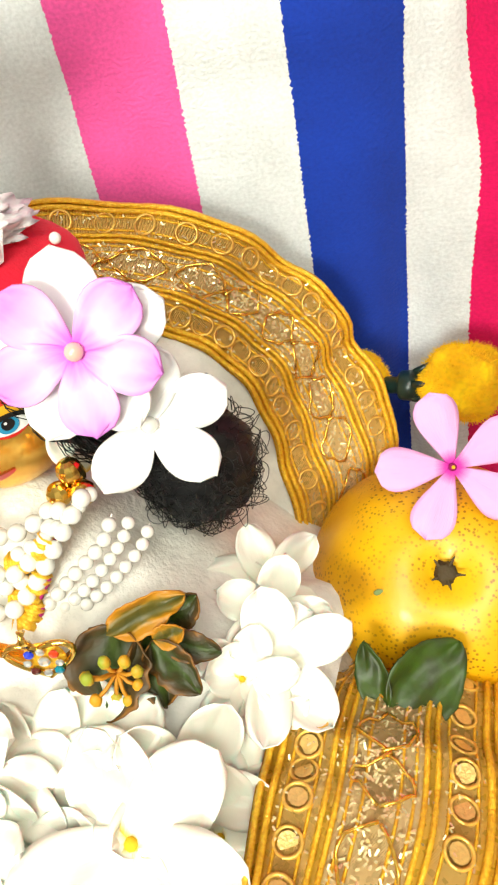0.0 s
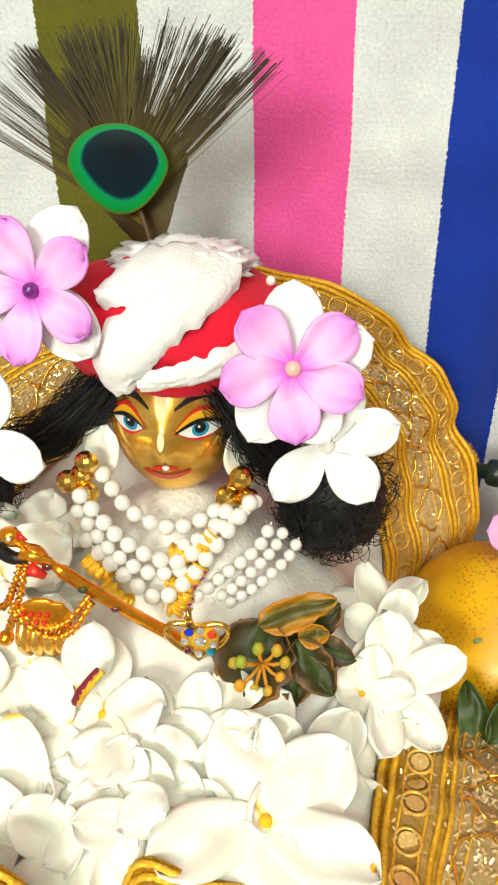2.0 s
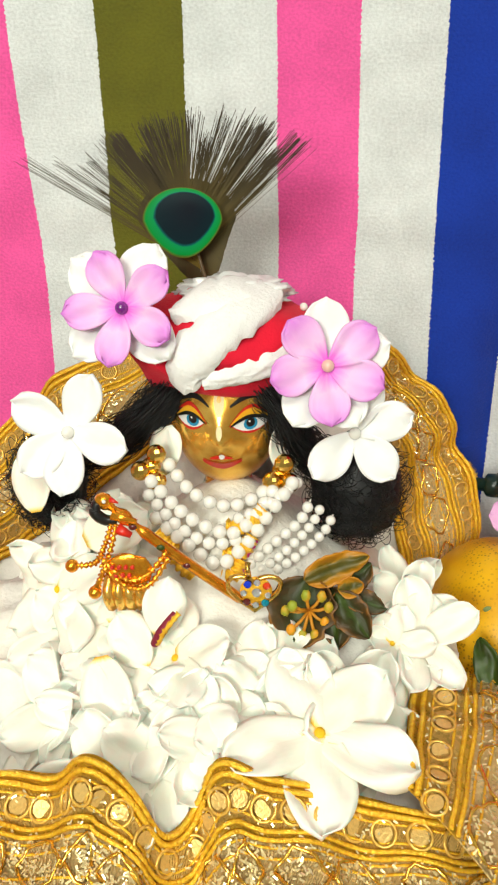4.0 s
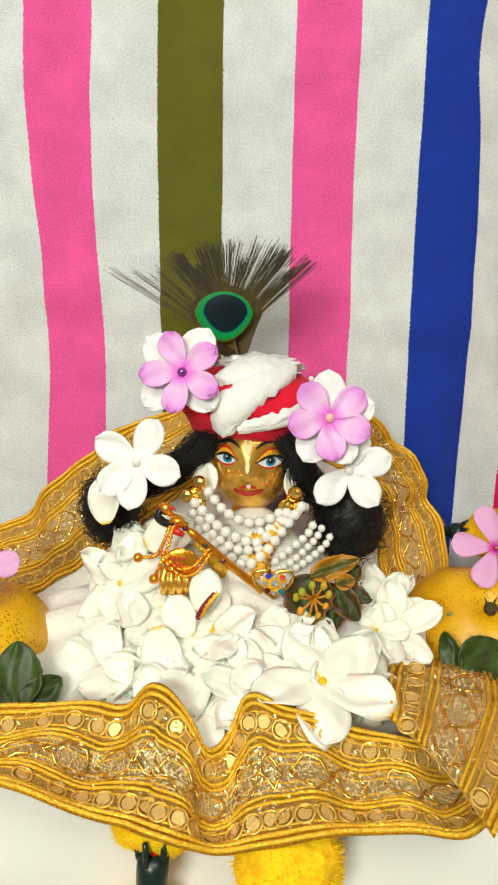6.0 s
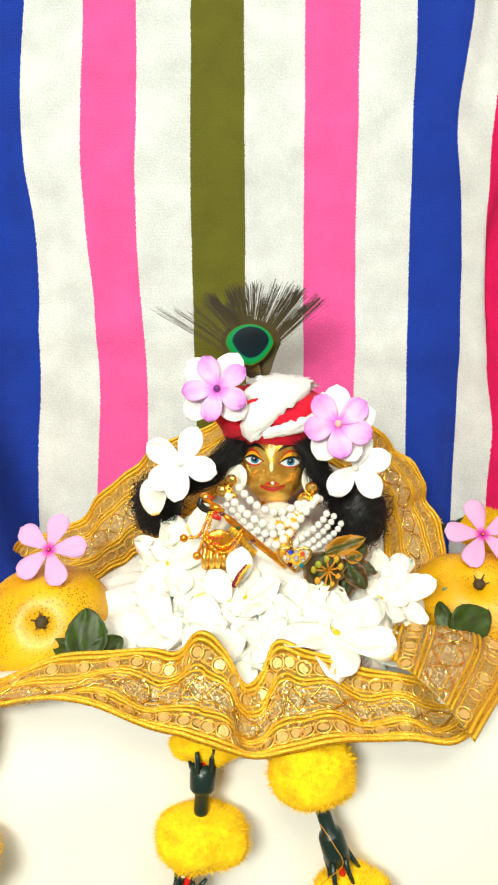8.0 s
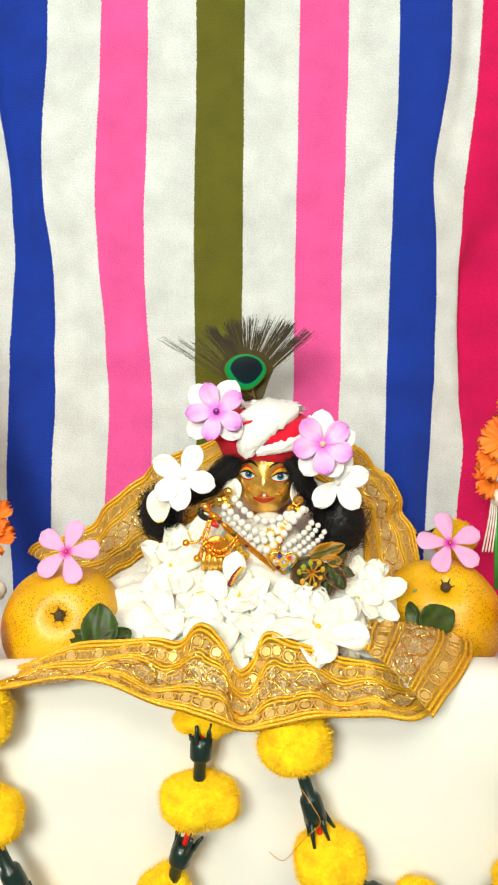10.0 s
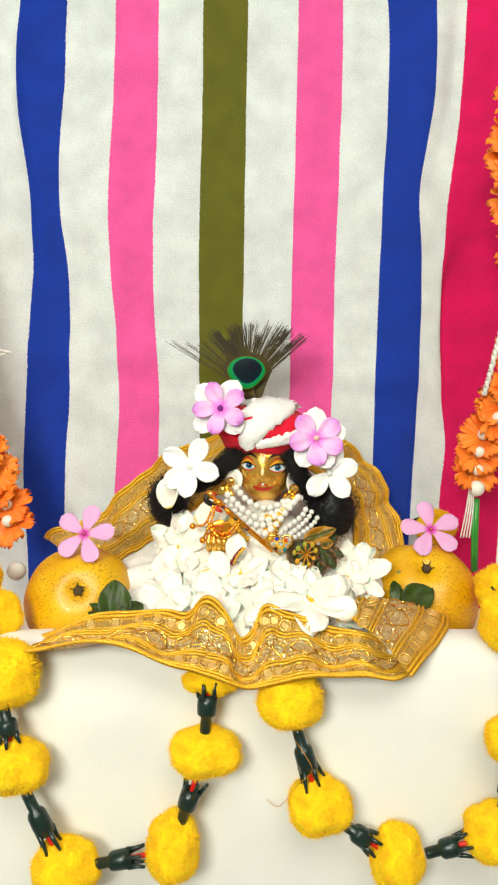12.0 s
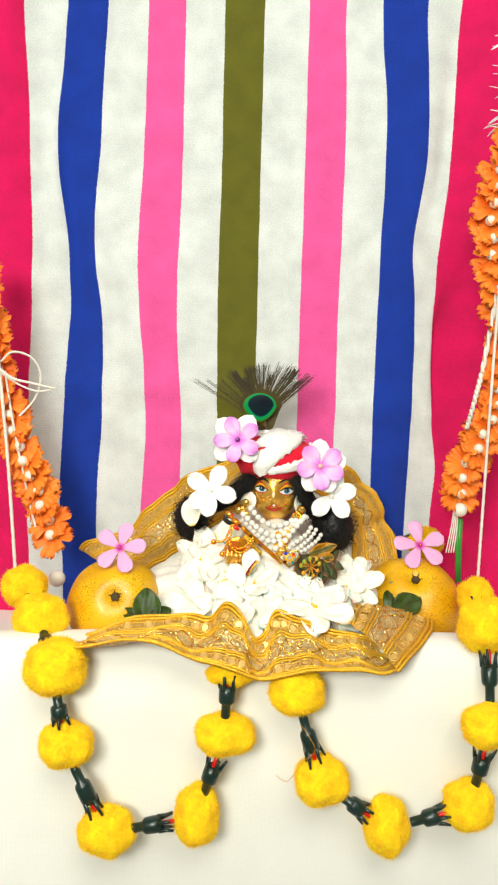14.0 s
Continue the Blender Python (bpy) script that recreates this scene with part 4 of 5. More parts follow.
pearl_line([(0.0080, -0.052, 0.0765), (0.0160, -0.050, 0.0835), (0.0260, -0.046, 0.0910), (0.0300, -0.041, 0.0970)], 0.0021, 0, "strand of small white pearls")
pearl_line([(0.0120, -0.052, 0.0745), (0.0200, -0.050, 0.0800), (0.0300, -0.044, 0.0880), (0.0340, -0.040, 0.0940)], 0.0019, 0, "strand of small white pearls")

pearl_line([(-0.029, -0.041, 0.099), (-0.0180, -0.049, 0.0905), (-0.0060, -0.052, 0.0850), (0.0040, -0.051, 0.0860)], 0.0024, 0, "white pearl strand between the long necklaces")
pearl_line([(0.0040, -0.048, 0.0930), (0.0120, -0.0465, 0.0960), (0.0200, -0.042, 0.1000), (0.0260, -0.038, 0.1030)], 0.0021, 0, "strand of small white pearls")
pearl_line([(0.0180, -0.052, 0.0745), (0.0260, -0.049, 0.0790), (0.0350, -0.043, 0.0850), (0.0385, -0.039, 0.0900)], 0.0019, 0, "strand of small white pearls")
rnd = random.Random(8)
collar = tagged(empty("collar"), "gold thread collar with magenta braid under the pearls", "collar")
for x0, z0, x1, z1, y in ((0.0, 0.089, 0.013, 0.096, -0.047), (-0.001, 0.080, 0.009, 0.087, -0.051), (-0.003, 0.073, 0.005, 0.079, -0.054), (-0.026, 0.088, -0.020, 0.083, -0.049), (-0.020, 0.082, -0.012, 0.073, -0.053)):
    pts = smooth_line([(x0, y, z0), ((x0 + x1) / 2 + 0.001, y - 0.0015, (z0 + z1) / 2 - 0.0018), (x1, y + 0.001, z1)], 24)
    part("gold_thread", tube(pts, lambda s: 0.0026 + 0.0008 * math.sin(s * 40), 7), M_CORD, collar)
    part("magenta_braid", tube([p + Vector((0.0016, -0.0004, -0.0012)) for p in pts], lambda s: 0.0008 + 0.0003 * math.sin(s * 50), 6), mat("magenta_thread", (0.45, 0.01, 0.16), rough=0.7, bump=0.6), collar)

for side, beads in ((1, ((0.0205, -0.0345, 0.1085), (0.0160, -0.036, 0.1020), (0.0225, -0.036, 0.1015), (0.0195, -0.031, 0.104))), (-1, ((-0.0265, -0.0345, 0.1125), (-0.0325, -0.036, 0.1065), (-0.0265, -0.037, 0.1030), (-0.029, -0.033, 0.107)))):
    e = tagged(empty("earring"), "earring of faceted gold beads", "earring", "pair of earrings")
    first = None
    for p in beads:
        if first is None:
            first = part("bead", ball(0.0037, 12), M_GOLDBEAD, e, smooth=False)
            first.matrix_basis = Matrix.Translation(p)
        else:
            twin(first, e, Matrix.Translation(p))

# pendant: a heart of gold wire set with stones
pendant = tagged(empty("pendant"), "gold heart pendant set with coloured stones", "pendant")
PC = Vector((0.0100, -0.0700, 0.0770))
heart = [PC + Vector((0.0090 * math.sin(q * math.tau / 40) ** 3, 0, 0.0078 * (0.8125 * math.cos(q * math.tau / 40) - 0.3125 * math.cos(2 * q * math.tau / 40) - 0.125 * math.cos(3 * q * math.tau / 40)))) for q in range(41)]
part("frame", tube(heart, 0.0009, 7, cap=False), M_GOLDBEAD, pendant)
part("back_plate", ball(1, 20, (0.0055, 0.0012, 0.0055), PC + Vector((0.0006, 0.0006, -0.0004))), M_CORD, pendant)
part("bail", tube([PC + Vector((-0.002, 0, 0.0055)), PC + Vector((-0.0022, -0.0014, 0.0085)), PC + Vector((-0.0018, 0, 0.0110))], 0.0012, 8), M_GOLDBEAD, pendant)
STONES = {"clear": mat("clear_stone", (0.80, 0.82, 0.84), rough=0.05, metal=0.7), "blue": mat("blue_stone", (0.01, 0.04, 0.62), rough=0.08, coat=1.0), "red": mat("red_stone", (0.70, 0.05, 0.01), rough=0.08, coat=1.0),
          "dark": mat("dark_red_stone", (0.10, 0.01, 0.01), rough=0.08, coat=1.0), "teal": mat("teal_stone", (0.0, 0.22, 0.32), rough=0.08, coat=1.0)}
for dx, dz, r, c in ((0.0008, 0.0, 0.0017, "clear"), (-0.0022, 0.0032, 0.0014, "blue"), (0.0010, 0.0038, 0.0012, "clear"), (0.0042, 0.0026, 0.0014, "red"), (0.0046, -0.0010, 0.0012, "clear"), (0.0036, -0.0040, 0.0014, "teal"), (0.0004, -0.0048, 0.0012, "clear"), (-0.0026, -0.0036, 0.0014, "dark"), (-0.0036, -0.0002, 0.0012, "clear")):
    part("stone", ball(r, 8, (1, 0.6, 1), PC + Vector((dx, -0.0014, dz))), STONES[c], pendant, c.replace("dark", "dark red") + " stone", smooth=False)

# flute with a bird's head, hung with chain
M_ORANGEGOLD = mat("orange_gold", (0.95, 0.42, 0.03), rough=0.22, metal=0.85, blotch=400, colour2=(0.85, 0.30, 0.02), bump=0.3, bump_scale=500)
flute = tagged(empty("flute"), "gold toy flute with an enamelled bird head", "flute")
FL = smooth_line([(-0.0385, -0.0690, 0.1100), (-0.0300, -0.0690, 0.1020), (-0.0130, -0.0680, 0.0868), (0.0050, -0.0650, 0.0705)], 40)
part("tube", tube(FL, lambda s: 0.0019 + 0.0007 * math.sin(s * 30) * (s < 0.45), 10), M_ORANGEGOLD, flute)
for i, c in ((14, "dark"), (21, "teal"), (27, "dark")):
    part("enamel_spot", ball(0.0012, 8, (1.2, 0.5, 0.9), FL[i] + Vector((0, -0.0020, 0))), STONES[c] if c == "dark" else M_LEAF, flute)
part("bird_head", ball(1, 16, (0.0030, 0.0024, 0.0026), (-0.0385, -0.0695, 0.1105), 0.1), M_ORANGEGOLD, flute, "gold bird head")
part("bird_neck", tube(smooth_line([(-0.0400, -0.0700, 0.1100), (-0.0415, -0.0705, 0.1070), (-0.0385, -0.0705, 0.1040), (-0.0345, -0.0700, 0.1035)], 14), lambda s: 0.0020 - 0.0006 * abs(s - 0.5), 9), M_BLACKPAINT, flute, "dark green enamel neck")
part("beak", tube([(-0.0362, -0.0700, 0.1110), (-0.0335, -0.0705, 0.1100)], lambda s: 0.0011 * (1 - 0.8 * s), 7), M_REDPAINT, flute)
part("bird_eye", ball(0.0007, 8, at=(-0.0378, -0.0719, 0.1112)), M_PEARL, flute)
for p0, p1 in (((-0.0360, -0.0705, 0.1060), (-0.0280, -0.0705, 0.1030)), ((-0.0345, -0.0710, 0.1010), (-0.0300, -0.0710, 0.0985))):
    part("wing", tube([p0, p1], lambda s: 0.0021 * (1 - 0.5 * s), 8), M_REDPAINT if p1[2] < 0.1 else M_ORANGEGOLD, flute)

tassel = tagged(empty("chain_tassel"), "gold chain tassel hanging from the flute", "tassel")
for line in ([(-0.0360, -0.0715, 0.1030), (-0.0385, -0.0735, 0.0960), (-0.0420, -0.0740, 0.0900), (-0.0490, -0.0735, 0.0885)], [(-0.0345, -0.0715, 0.1030), (-0.0365, -0.0740, 0.0950), (-0.0400, -0.0750, 0.0860), (-0.0425, -0.0745, 0.0800)],
             [(-0.0400, -0.0750, 0.0930), (-0.0320, -0.0760, 0.0850), (-0.0250, -0.0750, 0.0860), (-0.0185, -0.0720, 0.0930)], [(-0.0400, -0.0750, 0.0900), (-0.0310, -0.0765, 0.0820), (-0.0240, -0.0755, 0.0830), (-0.0180, -0.0725, 0.0910)]):
    pts = smooth_line(line, 40)
    part("chain", tube(pts, lambda s: 0.0009 + 0.0005 * math.sin(s * 95), 6), M_ORANGEGOLD, tassel)
part("plate", ball(1, 18, (0.0078, 0.0015, 0.0062), (-0.0310, -0.0745, 0.0875), 0.15), M_ORANGEGOLD, tassel, "orange gold plate")
for p in ((-0.0500, -0.0735, 0.0885), (-0.0430, -0.0745, 0.0790)):
    part("ball_end", ball(0.0023, 12, at=p), M_ORANGEGOLD, tassel)
for k in range(7):
    part("enamel_dot", ball(0.0008, 6, at=(-0.036 + 0.0022 * (k % 4) + 0.001 * (k // 4), -0.0762, 0.0895 - 0.003 * (k // 4))), M_REDPAINT, tassel)
# the figurine's gold hand, simplified to four bent ribs
bm = bmesh.new()
for k in range(4):
    tube(smooth_line([(-0.0385 + 0.0035 * k, -0.0700, 0.0830), (-0.0388 + 0.0036 * k, -0.0735, 0.0770), (-0.0385 + 0.0034 * k, -0.0710, 0.0715)], 8), 0.0022, 8, bm)
tagged(mesh_object("brass_cuff", bm, M_GOLD), "figurine's brass hand among the blossoms, as four ribs", "ornament")


# end of a crimson and gold braid that shows between the blossoms
braid = tagged(empty("braid_end"), "crimson and gold braid end between the white blossoms", "braid")
BR = smooth_line([(-0.0225, -0.0840, 0.0655), (-0.0195, -0.0855, 0.0715), (-0.0150, -0.0830, 0.0765)], 16)
part("crimson_cord", tube(BR, lambda q: 0.0017 * (1 - 0.4 * abs(q - 0.5)), 8), mat("crimson_thread", (0.22, 0.004, 0.03), rough=0.6, bump=0.6), braid)
part("gold_cord", tube([p + Vector((0.0012, -0.0012, 0.0010)) for p in BR], lambda q: 0.0009 + 0.0003 * math.sin(q * 40), 6), M_CORD, braid)


# ---- heaped white blossoms ----
rnd = random.Random(21)
PROTO = []
for k in range(5):
    b = tagged(empty("blossom"), "fresh white blossom with a yellow throat", "blossom", "blossoms heaped on the dress")
    turns = [q * 72 + rnd.uniform(-14, 14) for q in range(5)]
    for half, pick in enumerate((turns[0::2], turns[1::2])):
        petal_objects(b, petal_mesh(0.0225 + 0.0010 * k + 0.0015 * half, 0.0205 + 0.0012 * (k % 3) - 0.0025 * half, belly=0.62 + 0.05 * half, curl=(-0.06, 0.05, -0.20, -0.12, 0.08)[k] + 0.10 * half, cup=(0.03, 0.05, -0.05, -0.03, 0.06)[k] - 0.04 * half, wave=0.14,
                                    seed=k * 3.1 + half * 1.7, nu=12, nv=14, narrow=0.30, tip=0.46), M_JASMINE, pick, (3, 9, 2, 5, 12)[k] + 5 * half, 0.0003)
    part("throat", ball(0.0014, 8, (1, 1, 0.5), (0, 0, 0.0006)), M_YELLOWCENTRE, b, "orange yellow throat")
    PROTO.append(b)
# two that lie open in front, then the heap
SPOTS = [(0.0305, -0.1055, 0.0150, 25, 0, 1.30), (-0.0385, -0.0680, 0.006, 70, 1, 0.95), (-0.062, -0.056, 0.010, 10, 3, 1.05), (0.058, -0.066, 0.004, 40, 0, 0.8), (0.064, -0.078, 0.003, 0, 3, 0.7)]
tries = 0
while len(SPOTS) < 46 and tries < 4000:
    tries += 1
    x, y = rnd.uniform(-0.090, 0.068), rnd.uniform(-0.122, -0.030)
    r = math.hypot(x / 0.088, (y + 0.012) / 0.118)
    if r > 0.93 or y < -0.112 or mound(x, y) < 0.014:
        continue
    if -0.048 < x < 0.030 and y > -0.081:
        continue
    if 0.008 < x < 0.060 and y > -0.088:
        continue
    if min(math.hypot(x - s[0], y - s[1]) for s in SPOTS) < 0.0112 or math.hypot(x - 0.0305, y + 0.1055) < 0.019:
        continue
    SPOTS.append((x, y, rnd.uniform(0.0015, 0.005), rnd.uniform(0, 72), rnd.randrange(5), rnd.uniform(0.78, 1.02)))
used = set()
for x, y, up, spin, kind, size in SPOTS:
    n = mound_normal(x, y) + Vector((rnd.gauss(0, 0.16), rnd.gauss(-0.2, 0.15), 0.15))
    if x > 0.050:
        size *= 0.85
        n = Vector((0.25, -0.65, 0.75))
    if (x, y) == (0.0305, -0.1055):
        n = Vector((0.05, -0.45, 0.9))
    m = facing(Vector((x, y, mound(x, y) + up)), n, spin) @ Matrix.Diagonal((size, size, size, 1))
    if kind not in used:
        used.add(kind)
        PROTO[kind].matrix_basis = m
    else:
        copy_thing(PROTO[kind], m @ Matrix.Diagonal((*[1 / s for s in PROTO[kind].scale], 1)))
# loose petals between them
loose = petal_mesh(0.023, 0.0195, belly=0.6, curl=-0.05, cup=0.04, wave=0.08, seed=9, nu=8, nv=10, narrow=0.2)
first = None
for k in range(46):
    x, y = rnd.uniform(-0.085, 0.08), rnd.uniform(-0.125, -0.045)
    r = math.hypot(x / 0.088, (y + 0.012) / 0.118)
    if r > 0.93 or y < -0.112 or mound(x, y) < 0.012 or (-0.048 < x < 0.060 and y > -0.086) or math.hypot(x - 0.0305, y + 0.1055) < 0.028:
        continue
    n = mound_normal(x, y) + Vector((rnd.gauss(0, 0.35), rnd.gauss(-0.2, 0.3), 0.2))
    m = facing(Vector((x, y, mound(x, y) + rnd.uniform(0.001, 0.006))), n, rnd.uniform(0, 360)) @ Matrix.Diagonal((rnd.uniform(0.8, 1.2),) * 3 + (1,))
    if first is None:
        first = thicken(mesh_object("loose_petal", loose, M_JASMINE), 0.0005)
        first.matrix_basis = m
        tagged(first, "loose white petal shape on the dress", "petal", "loose petals on the dress")
    else:
        o = first.copy()
        scene.collection.objects.link(o)
        o.matrix_basis = m
# long petals by the shoulder and in front of the flute
for at, n, spin, ln in (((-0.0215, -0.080, 0.066), (0.1, -0.9, 0.35), -12, 0.85), ((-0.026, -0.084, 0.056), (-0.2, -0.9, 0.4), 35, 0.9), ((-0.070, -0.045, 0.094), (-0.4, -0.8, 0.4), 20, 1.1), ((-0.050, -0.056, 0.088), (-0.2, -0.9, 0.3), -60, 1.1),
                         # the first two here stand in for the white cloth points beside the face
                         ((0.0225, -0.0260, 0.1010), (0.5, -0.8, 0.1), 8, 0.85), ((-0.0260, -0.0260, 0.1010), (-0.5, -0.8, 0.1), -8, 0.85), ((0.012, -0.088, 0.050), (0.0, -0.8, 0.5), 100, 1.1), ((-0.004, -0.086, 0.056), (0.0, -0.8, 0.5), 170, 1.1), ((-0.010, -0.082, 0.054), (0.0, -0.8, 0.5), 30, 0.75),
                         ((-0.040, -0.086, 0.062), (-0.2, -0.8, 0.5), 200, 1.1), ((0.022, -0.090, 0.052), (0.1, -0.8, 0.5), 230, 1.0), ((0.048, -0.088, 0.050), (0.2, -0.8, 0.5), 190, 1.0)):
    o = first.copy()
    scene.collection.objects.link(o)
    o.matrix_basis = facing(at, n, spin) @ Matrix.Diagonal((ln, ln, ln, 1))


# ---- leaf cluster tucked beside the pendant ----
sprig = tagged(empty("leaf_sprig"), "withered green leaf sprig with yellow buds", "leaves")


def leaf(parent, at, normal, spin, length, width, material, curl=0.2, cup=0.2, wave=0.12, seed=1.0, label="", edge=0.05):
    def place(u, v):
        s = (u - 0.5) * 2
        prof = math.sin(math.pi * v ** 0.8) ** 0.6 * (1 + edge * noise.noise(Vector((v * 9, s, seed))))
        return Vector((s * width / 2 * prof, length * v, curl * length * v * v + cup * width * s * s * prof + wave * length * noise.noise(Vector((s * 1.5, v * 2.5, seed)))))
    o = part("leaf", grid(12, 30, place, uv=lambda a, b: (b, abs(a - 0.5) * 2)), material, parent, label)
    thicken(o, 0.0004)
    o.matrix_basis = facing(at, normal, spin)
    return o


SPRIG = facing((0.0345, -0.0660, 0.0690), (0.02, -0.86, 0.50))
# each leaf from its stalk end to its tip in the plane of the sprig, with its width and how far it stands off
for x0, y0, x1, y1, wd, off, m, sd in ((-0.0050, 0.0095, -0.0120, -0.0150, 0.0230, 0.002, M_TULSI, 1.0), (0.0010, 0.0060, 0.0035, -0.0150, 0.0140, 0.0, M_TULSI, 2.0), (-0.0075, 0.0085, 0.0145, 0.0165, 0.0105, 0.004, M_DRYLEAF, 3.0),
                                       (0.0030, 0.0040, 0.0140, -0.0110, 0.0125, 0.003, M_TULSI, 4.0), (0.0060, 0.0030, 0.0205, -0.0020, 0.0085, 0.001, M_TULSI, 5.0), (0.0050, 0.0050, 0.0160, 0.0140, 0.0110, -0.002, M_TULSI, 6.0),
                                       (0.0040, 0.0050, 0.0125, 0.0070, 0.0075, 0.004, M_DRYLEAF, 7.0), (-0.0080, 0.0070, -0.0165, 0.0015, 0.0100, -0.001, M_TULSI, 8.0)):
    d = Vector((x1 - x0, y1 - y0, 0))
    o = leaf(sprig, (0, 0, 0), (0, 0, 1), 0, d.length, wd, m, seed=sd, curl=0.06, cup=0.16, wave=0.16, edge=0.16, label="yellowed leaf" if m is M_DRYLEAF else "")
    tilt = Matrix.Rotation(radians(14 * math.sin(sd * 2.2)), 4, "Y")
    o.matrix_basis = SPRIG @ Matrix.Translation((x0, y0, off)) @ Matrix.Rotation(math.atan2(-d.x, d.y), 4, "Z") @ tilt
M_BUD = mat("yellow_green_bud", (0.30, 0.34, 0.02), rough=0.6, blotch=160, colour2=(0.75, 0.30, 0.01))
M_BUDSTEM = mat("orange_stem", (0.62, 0.25, 0.01), rough=0.6)
root = SPRIG @ Vector((-0.0062, -0.0015, 0.0060))
for a, ln in ((100, 0.007), (140, 0.0075), (175, 0.008), (60, 0.008), (25, 0.007), (215, 0.0075), (255, 0.009), (285, 0.007), (330, 0.006)):
    tip = root + Vector((math.cos(radians(a)) * ln, -0.003 - 0.002 * math.sin(a), math.sin(radians(a)) * ln))
    part("bud_stem", tube([root, root.lerp(tip, 0.5) + Vector((0, -0.001, 0)), tip], 0.0006, 5), M_BUDSTEM, sprig)
    part("bud", ball(0.0017, 10, (1, 0.9, 1.25), tip, 0.2), M_BUD, sprig)


# ---- fruits ----
def fruit_material():
    m = mat("yellow_fruit_skin", (0.84, 0.46, 0.001), rough=0.42, blotch=45, colour2=(0.72, 0.35, 0.001), coat=0.09, bump=0.12, bump_scale=500)
    nt = m.node_tree
    b = nt.nodes["Principled BSDF"]
    src = b.inputs["Base Color"].links[0].from_socket
    tc = nt.nodes.new("ShaderNodeTexCoord")
    vor = nt.nodes.new("ShaderNodeTexVoronoi")
    vor.inputs["Scale"].default_value = 680
    nt.links.new(tc.outputs["Object"], vor.inputs["Vector"])
    dot = nt.nodes.new("ShaderNodeMapRange")
    dot.inputs["From Min"].default_value, dot.inputs["From Max"].default_value = 0.22, 0.40
    dot.inputs["To Min"].default_value, dot.inputs["To Max"].default_value = 1.0, 0.0
    nt.links.new(vor.outputs["Distance"], dot.inputs["Value"])
    pick = nt.nodes.new("ShaderNodeMath")
    pick.operation = "GREATER_THAN"
    pick.inputs[1].default_value = 0.12
    sep = nt.nodes.new("ShaderNodeSeparateColor")
    nt.links.new(vor.outputs["Color"], sep.inputs["Color"])
    nt.links.new(sep.outputs["Red"], pick.inputs[0])
    pat = nt.nodes.new("ShaderNodeTexNoise")
    pat.inputs["Scale"].default_value = 28
    nt.links.new(tc.outputs["Object"], pat.inputs["Vector"])
    pr = nt.nodes.new("ShaderNodeMapRange")
    pr.inputs["From Min"].default_value, pr.inputs["From Max"].default_value = 0.34, 0.52
    nt.links.new(pat.outputs["Fac"], pr.inputs["Value"])
    m1 = nt.nodes.new("ShaderNodeMath")
    m1.operation = "MULTIPLY"
    nt.links.new(dot.outputs["Result"], m1.inputs[0])
    nt.links.new(pick.outputs[0], m1.inputs[1])
    m2 = nt.nodes.new("ShaderNodeMath")
    m2.operation = "MULTIPLY"
    nt.links.new(m1.outputs[0], m2.inputs[0])
    nt.links.new(pr.outputs["Result"], m2.inputs[1])
    mix = nt.nodes.new("ShaderNodeMix")
    mix.data_type = "RGBA"
    mix.inputs["B"].default_value = (0.30, 0.13, 0.002, 1)
    nt.links.new(src, mix.inputs["A"])
    nt.links.new(m2.outputs[0], mix.inputs["Factor"])
    nt.links.new(mix.outputs["Result"], b.inputs["Base Color"])
    return m


M_FRUIT = fruit_material()
M_CALYX = mat("dried_calyx", (0.07, 0.045, 0.016), rough=0.8, bump=1.0)
M_SCAR = mat("green_scar", (0.20, 0.28, 0.10), rough=0.7)


def fruit(c, r, hole, squash, lean, seed):
    c, hole = Vector(c), Vector(hole)
    h = (hole - c).normalized()
    f = tagged(empty("fruit"), "ripe yellow speckled fruit with a dark calyx", "fruit", "fruits beside the figurine")
    bm = bmesh.new()
    bmesh.ops.create_icosphere(bm, subdivisions=5, radius=1)
    side = h.cross(Vector((0, 0, 1))).normalized()
    for v in bm.verts:
        d = v.co.normalized()
        a = math.acos(max(-1, min(1, d.dot(h))))
        k = r * (1 + 0.03 * noise.noise(d * 1.6 + Vector((seed, 0, 0))))
        k *= 1 - 0.15 * math.exp(-(a / 0.20) ** 2) + 0.015 * math.exp(-((a - 0.55) / 0.25) ** 2)
        k *= 1 - 0.05 * math.exp(-(d.dot(side) / 0.22) ** 2) * (1 if a < 1.6 else 0) * lean
        v.co = c + Vector((d.x * squash[0], d.y * squash[1], d.z * squash[2])) * k
    part("skin", bm, M_FRUIT, f)
    base = c + h * r * 0.86
    part("calyx", ball(0.0034, 12, (1, 1, 1), base, 0.5), M_CALYX, f, "dark dried calyx")
    for k in range(5):
        a = k * math.tau / 5 + seed
        d = (side * math.cos(a) + h.cross(side) * math.sin(a))
        part("sepal", tube([base, base + d * 0.003 + h * 0.002, base + d * 0.0052 + h * 0.0045], lambda s: 0.0011 * (1 - 0.8 * s), 5), M_CALYX, f)
    return f


fr = fruit((0.1214, -0.0122, 0.0195), 0.0440, (0.120, -0.038, 0.0545), (1.0, 1.0, 0.98), 1.0, 0.4)
part("scar", ball(0.0018, 10, (1, 0.35, 0.8), (0.0995, -0.0375, 0.0480)), M_SCAR, fr, "small green scar")
fruit((-0.1326, -0.0552, 0.0268), 0.0400, (-0.126, -0.089, 0.0468), (1.0, 1.0, 0.98), 0.4, 2.3)


